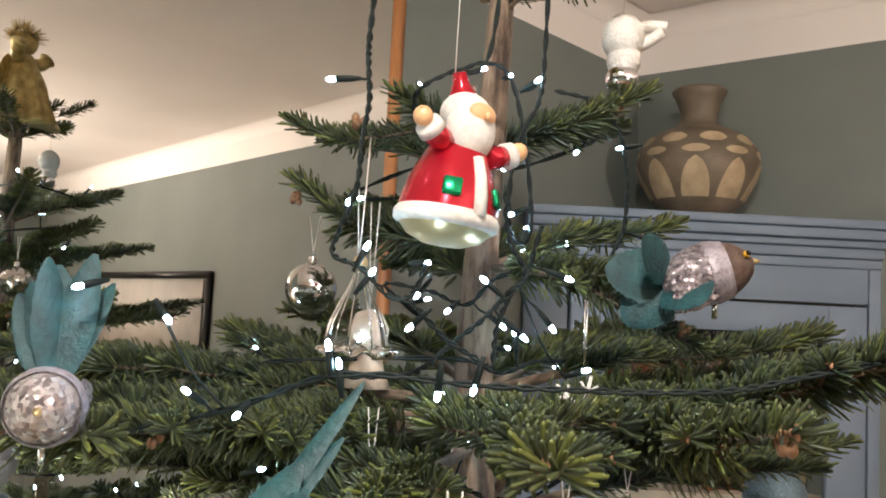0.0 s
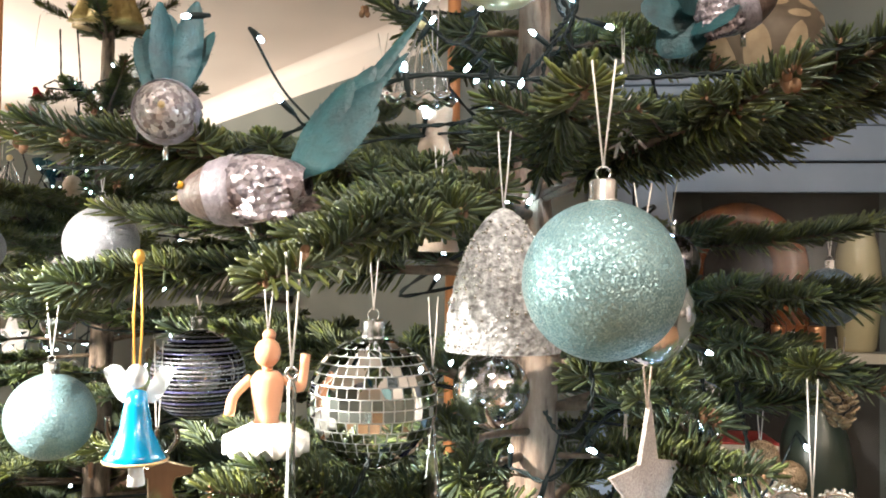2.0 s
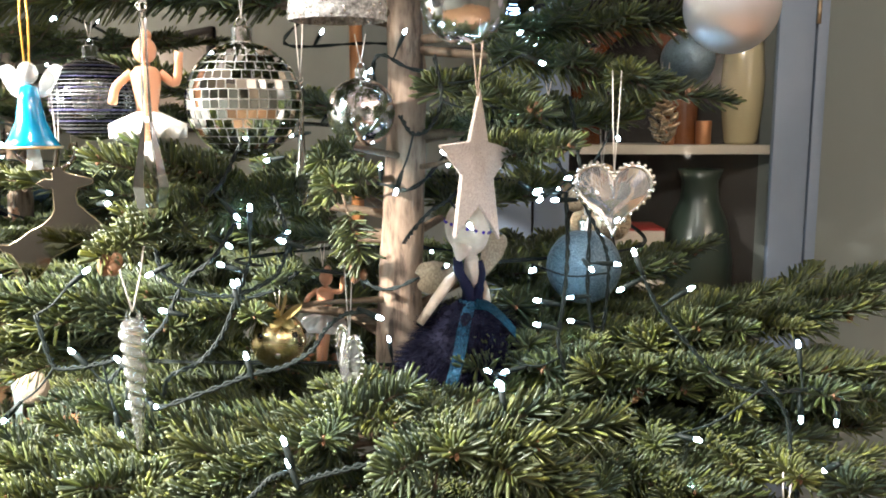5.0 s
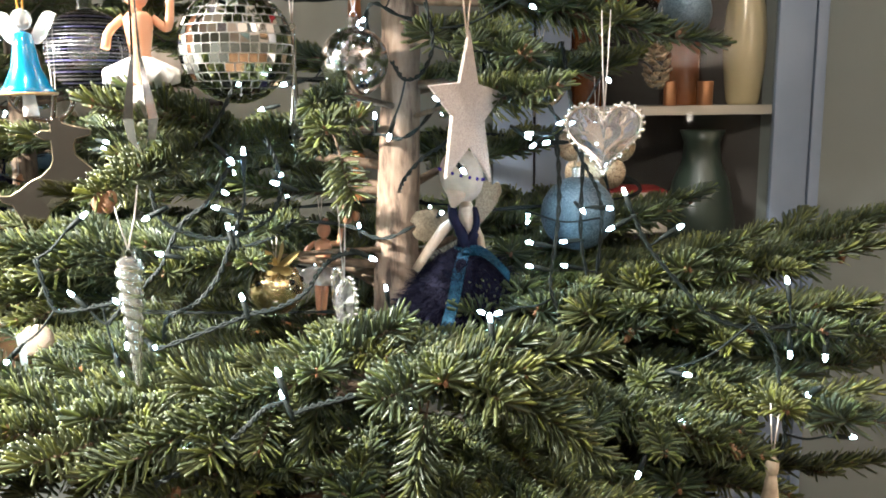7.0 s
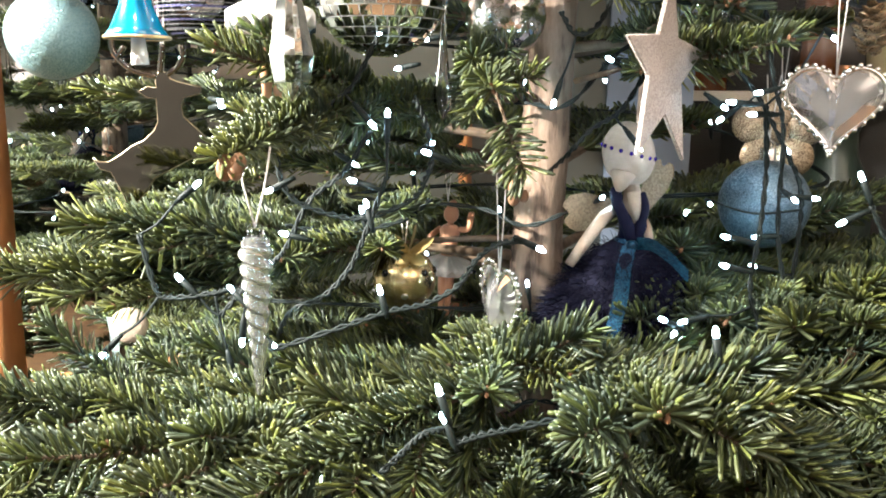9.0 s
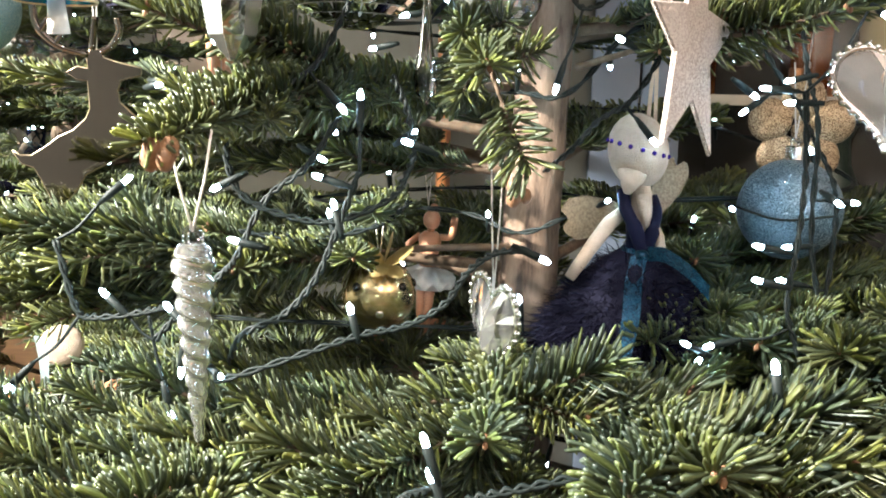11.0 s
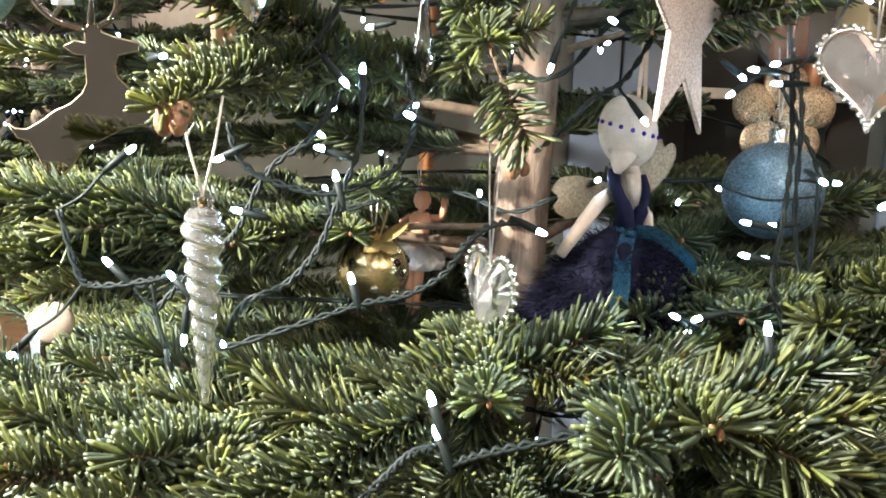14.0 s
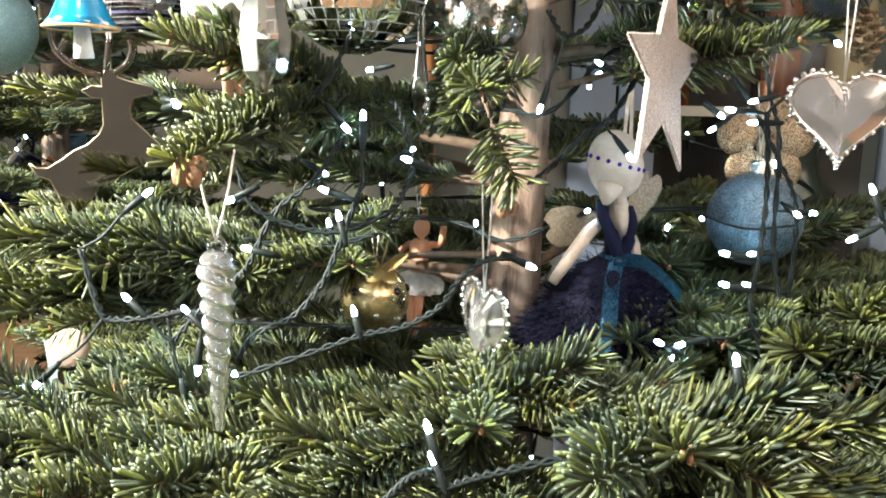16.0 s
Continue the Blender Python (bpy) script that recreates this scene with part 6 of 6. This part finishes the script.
light_string([[0.263, 0.551, 1.214], [0.278, 0.546, 1.184], [0.303, 0.541, 1.154], [0.333, 0.537, 1.124], [0.368, 0.536, 1.113], [0.413, 0.538, 1.115], [0.443, 0.538, 1.112], [0.468, 0.54, 1.119]],
             [[0.358, 0.382, 1.106], [0.4, 0.545, 1.155], [0.306, 0.55, 1.203], [0.242, 0.548, 1.201], [0.255, 0.554, 1.235], [0.433, 0.533, 1.085], [0.402, 0.533, 1.088]])
light_string([[0.362, 0.521, 1.128], [0.382, 0.516, 1.099], [0.386, 0.508, 1.060], [0.390, 0.502, 1.021], [0.375, 0.495, 0.983]],
             [[0.262, 0.493, 0.992], [0.300, 0.502, 1.039], [0.450, 0.505, 1.023], [0.307, 0.510, 1.078], [0.226, 0.6, 1.21]])
light_string([[-0.022, 0.388, 1.098], [-0.033, 0.385, 1.095], [-0.044, 0.381, 1.085], [-0.060, 0.372, 1.072], [-0.085, 0.366, 1.058], [-0.110, 0.362, 1.046]],
             [[-0.090, 0.372, 1.070]])
light_string([[0.043, 0.639, 1.354], [0.055, 0.638, 1.337], [0.072, 0.639, 1.343], [0.083, 0.643, 1.371], [0.076, 0.647, 1.411]],
             [[0.181, 0.651, 1.404], [0.151, 0.645, 1.361], [0.176, 0.637, 1.279], [-0.175, 0.642, 1.472], [-0.182, 0.643, 1.485], [0.039, 0.63, 1.28], [-0.051, 0.522, 1.248], [-0.113, 0.62, 1.248], [-0.121, 0.617, 1.229], [-0.235, 0.617, 1.28]])
light_string([[-0.198, 0.657, 1.17], [-0.143, 0.659, 1.165], [-0.089, 0.663, 1.177], [-0.065, 0.666, 1.196]],
             [[0.171, 0.708, 1.463], [0.156, 0.71, 1.494], [0.163, 0.704, 1.439], [-0.141, 0.699, 1.519], [-0.074, 0.681, 1.334], [-0.097, 0.678, 1.309], [-0.161, 0.656, 1.147], [-0.127, 0.662, 1.186], [-0.173, 0.656, 1.148], [-0.311, 0.684, 1.451]])

# lamps deep among the twigs, on one long wire that winds round the trunk
def winding_string():
    r = random.Random(21)
    way = []
    for k in range(64):
        z = 0.92 + 0.95 * k / 63
        a = k * 0.95
        rad = (0.07 + 0.62 * max(0.05, reach(z) - 0.05)) * r.uniform(0.55, 1.0)
        if math.sin(a) < -0.15:
            rad *= 0.30
        c = trunk_at(z)
        way.append((c.x + rad * math.cos(a), c.y + rad * math.sin(a), z + r.uniform(-0.03, 0.03)))
    tips = []
    for p in smooth_path(way, 3)[2::3]:
        tips.append(p + Vector((r.uniform(-0.03, 0.03), r.uniform(-0.03, 0.03), r.uniform(-0.02, 0.04))))
    return light_string(way, tips)


winding_string()

# ---- things on and in the cupboard ----
CLAY = mottled("smoked_clay", (0.10, 0.075, 0.05), (0.19, 0.145, 0.10), 14, 0.55, 0.3, 0.002, 120)
OCHRE = mottled("ochre_slip", (0.32, 0.235, 0.14), (0.50, 0.38, 0.24), 22, 0.6, 0.4, 0.002, 150)
VASE = [(0.001, 0.0), (0.055, 0.0), (0.075, 0.012), (0.105, 0.045), (0.128, 0.085), (0.137, 0.115), (0.132, 0.145), (0.112, 0.172), (0.080, 0.190), (0.052, 0.200), (0.040, 0.212), (0.042, 0.235), (0.052, 0.262), (0.062, 0.276), (0.060, 0.282), (0.050, 0.276), (0.036, 0.235)]


VASE = [(r * 1.04, z * 1.12) for r, z in VASE]


def vase_radius(z):
    for (r0, z0), (r1, z1) in zip(VASE[1:], VASE[2:]):
        if z0 <= z <= z1:
            return r0 + (r1 - r0) * (z - z0) / max(1e-6, z1 - z0)
    return 0.05


def painted_vase(place):
    ob = thing("vase", place, "round clay vase with pale petal pattern and narrow neck", "vase")
    part("body", Shape().lathe([(r, z) for r, z in VASE], 56), CLAY, ob, "smoked brown clay")
    count = 9
    for k in range(count):
        a0 = math.tau * k / count + 0.2
        for z0, z1, width, flip in ((0.045, 0.132, 0.29, 1), (0.141, 0.159, 0.22, 0), (0.168, 0.192, 0.24, 0)):
            rows = []
            for i in range(9):
                q = i / 8
                z = z0 + (z1 - z0) * q
                half = width * (math.sin(math.pi * (0.08 + 0.84 * q)) ** 0.7 if not flip else math.cos(q * math.pi / 2) ** 0.6 * 0.9 + 0.05)
                off = 0.3 if z0 > 0.162 else 0.0
                rows.append([Vector(((vase_radius(z) + 0.0012) * math.cos(a0 + off + half * w), (vase_radius(z) + 0.0012) * math.sin(a0 + off + half * w), z)) for w in (-1, -0.5, 0, 0.5, 1)])
            part("petal", Shape().grid(rows, False), OCHRE, ob)
    for z in (0.137, 0.163, 0.199):
        part("painted_ring", Shape().lathe([(vase_radius(z - 0.002) + 0.0008, z - 0.002), (vase_radius(z) + 0.0015, z), (vase_radius(z + 0.002) + 0.0008, z + 0.002)], 56), CLAY, ob)
    return ob


painted_vase((0.588, 1.985, 1.905))

BROWNGLAZE = wood("polished_brown_wood", (0.07, 0.020, 0.008), (0.22, 0.070, 0.020), (5, 5, 1.5), 0.22)
ob = thing("wooden_arch", (0.530, 1.99, 1.2945), "polished orange-brown arched wooden mantel piece", "ornament")
rings = []
for k in range(25):
    a = math.pi * k / 24
    c, sn = math.cos(a), math.sin(a)
    rings.append([Vector((rr * c, y, 0.185 + rr * sn)) for rr, y in ((0.082, -0.05), (0.088, -0.058), (0.150, -0.058), (0.157, -0.05), (0.157, 0.05), (0.082, 0.05))])
rings = [[p - Vector((0, 0, 0.185)) for p in rings[0]]] + rings + [[p - Vector((0, 0, 0.185)) for p in rings[-1]]]
part("arch", Shape().grid(rings, True), BROWNGLAZE, ob)
ob = thing("cream_vase", (0.795, 1.945, 1.2945), "tall glazed cream pottery vase", "vase")
part("body", Shape().lathe([(0.001, 0.0), (0.034, 0.0), (0.040, 0.01), (0.049, 0.09), (0.052, 0.16), (0.046, 0.23), (0.036, 0.27), (0.038, 0.29), (0.034, 0.288), (0.030, 0.25)], 36), Nodes("cream_glaze").set(Base_Color=(0.50, 0.42, 0.25, 1), Roughness=0.16).mat, ob)
COPPER = plain("copper_tin", (0.50, 0.23, 0.11), 0.35, 0.7)
for x, w in ((0.612, 0.030), (0.698, 0.036)):
    ob = thing("copper_tin", (x, 1.925, 1.2945), "small copper coloured tin on the shelf", "tin", "tins on the shelf")
    part("body", Shape().lathe([(0.001, 0.0), (w * 0.5, 0.0), (w * 0.52, 0.003), (w * 0.52, 0.05), (w * 0.5, 0.052)], 20), COPPER, ob)
    part("lid", Shape().lathe([(w * 0.54, 0.046), (w * 0.54, 0.056), (w * 0.5, 0.058), (0.001, 0.058)], 20), COPPER, ob)
ob = thing("glass_jar", (0.705, 1.96, 0.8025), "dark green patterned glass jar with a wide rim", "jar")
part("body", Shape().lathe([(0.001, 0.0), (0.075, 0.0), (0.085, 0.02), (0.088, 0.20), (0.070, 0.30), (0.048, 0.35), (0.044, 0.40), (0.056, 0.43), (0.052, 0.43), (0.040, 0.40), (0.044, 0.34)], 36), Nodes("green_glass").set(Base_Color=(0.030, 0.046, 0.034, 1), Roughness=0.30, Coat_Weight=0.2).mat, ob)
for k, (h, c, w) in enumerate(((0.0, (0.05, 0.04, 0.035), 0.11), (0.055, (0.05, 0.05, 0.06), 0.105), (0.115, (0.035, 0.022, 0.018), 0.10), (0.175, (0.06, 0.045, 0.03), 0.10), (0.235, (0.32, 0.025, 0.02), 0.095))):
    ob = thing("book", (0.535, 1.965, 0.8025 + h), "thick cloth bound book lying in a stack" if k < 4 else "red cloth bound book on a stack", "book", "stack of books")
    th = 0.052
    part("cover", Shape().box((-w * 0.75, -0.075, 0.001), (w * 0.75, 0.075, th), 0.003), plain("book_cloth", c, 0.7), ob)
    part("pages", Shape().box((-w * 0.73, -0.0765, 0.006), (w * 0.73, 0.07, th - 0.006), 0.001), WHITEPAINT, ob)
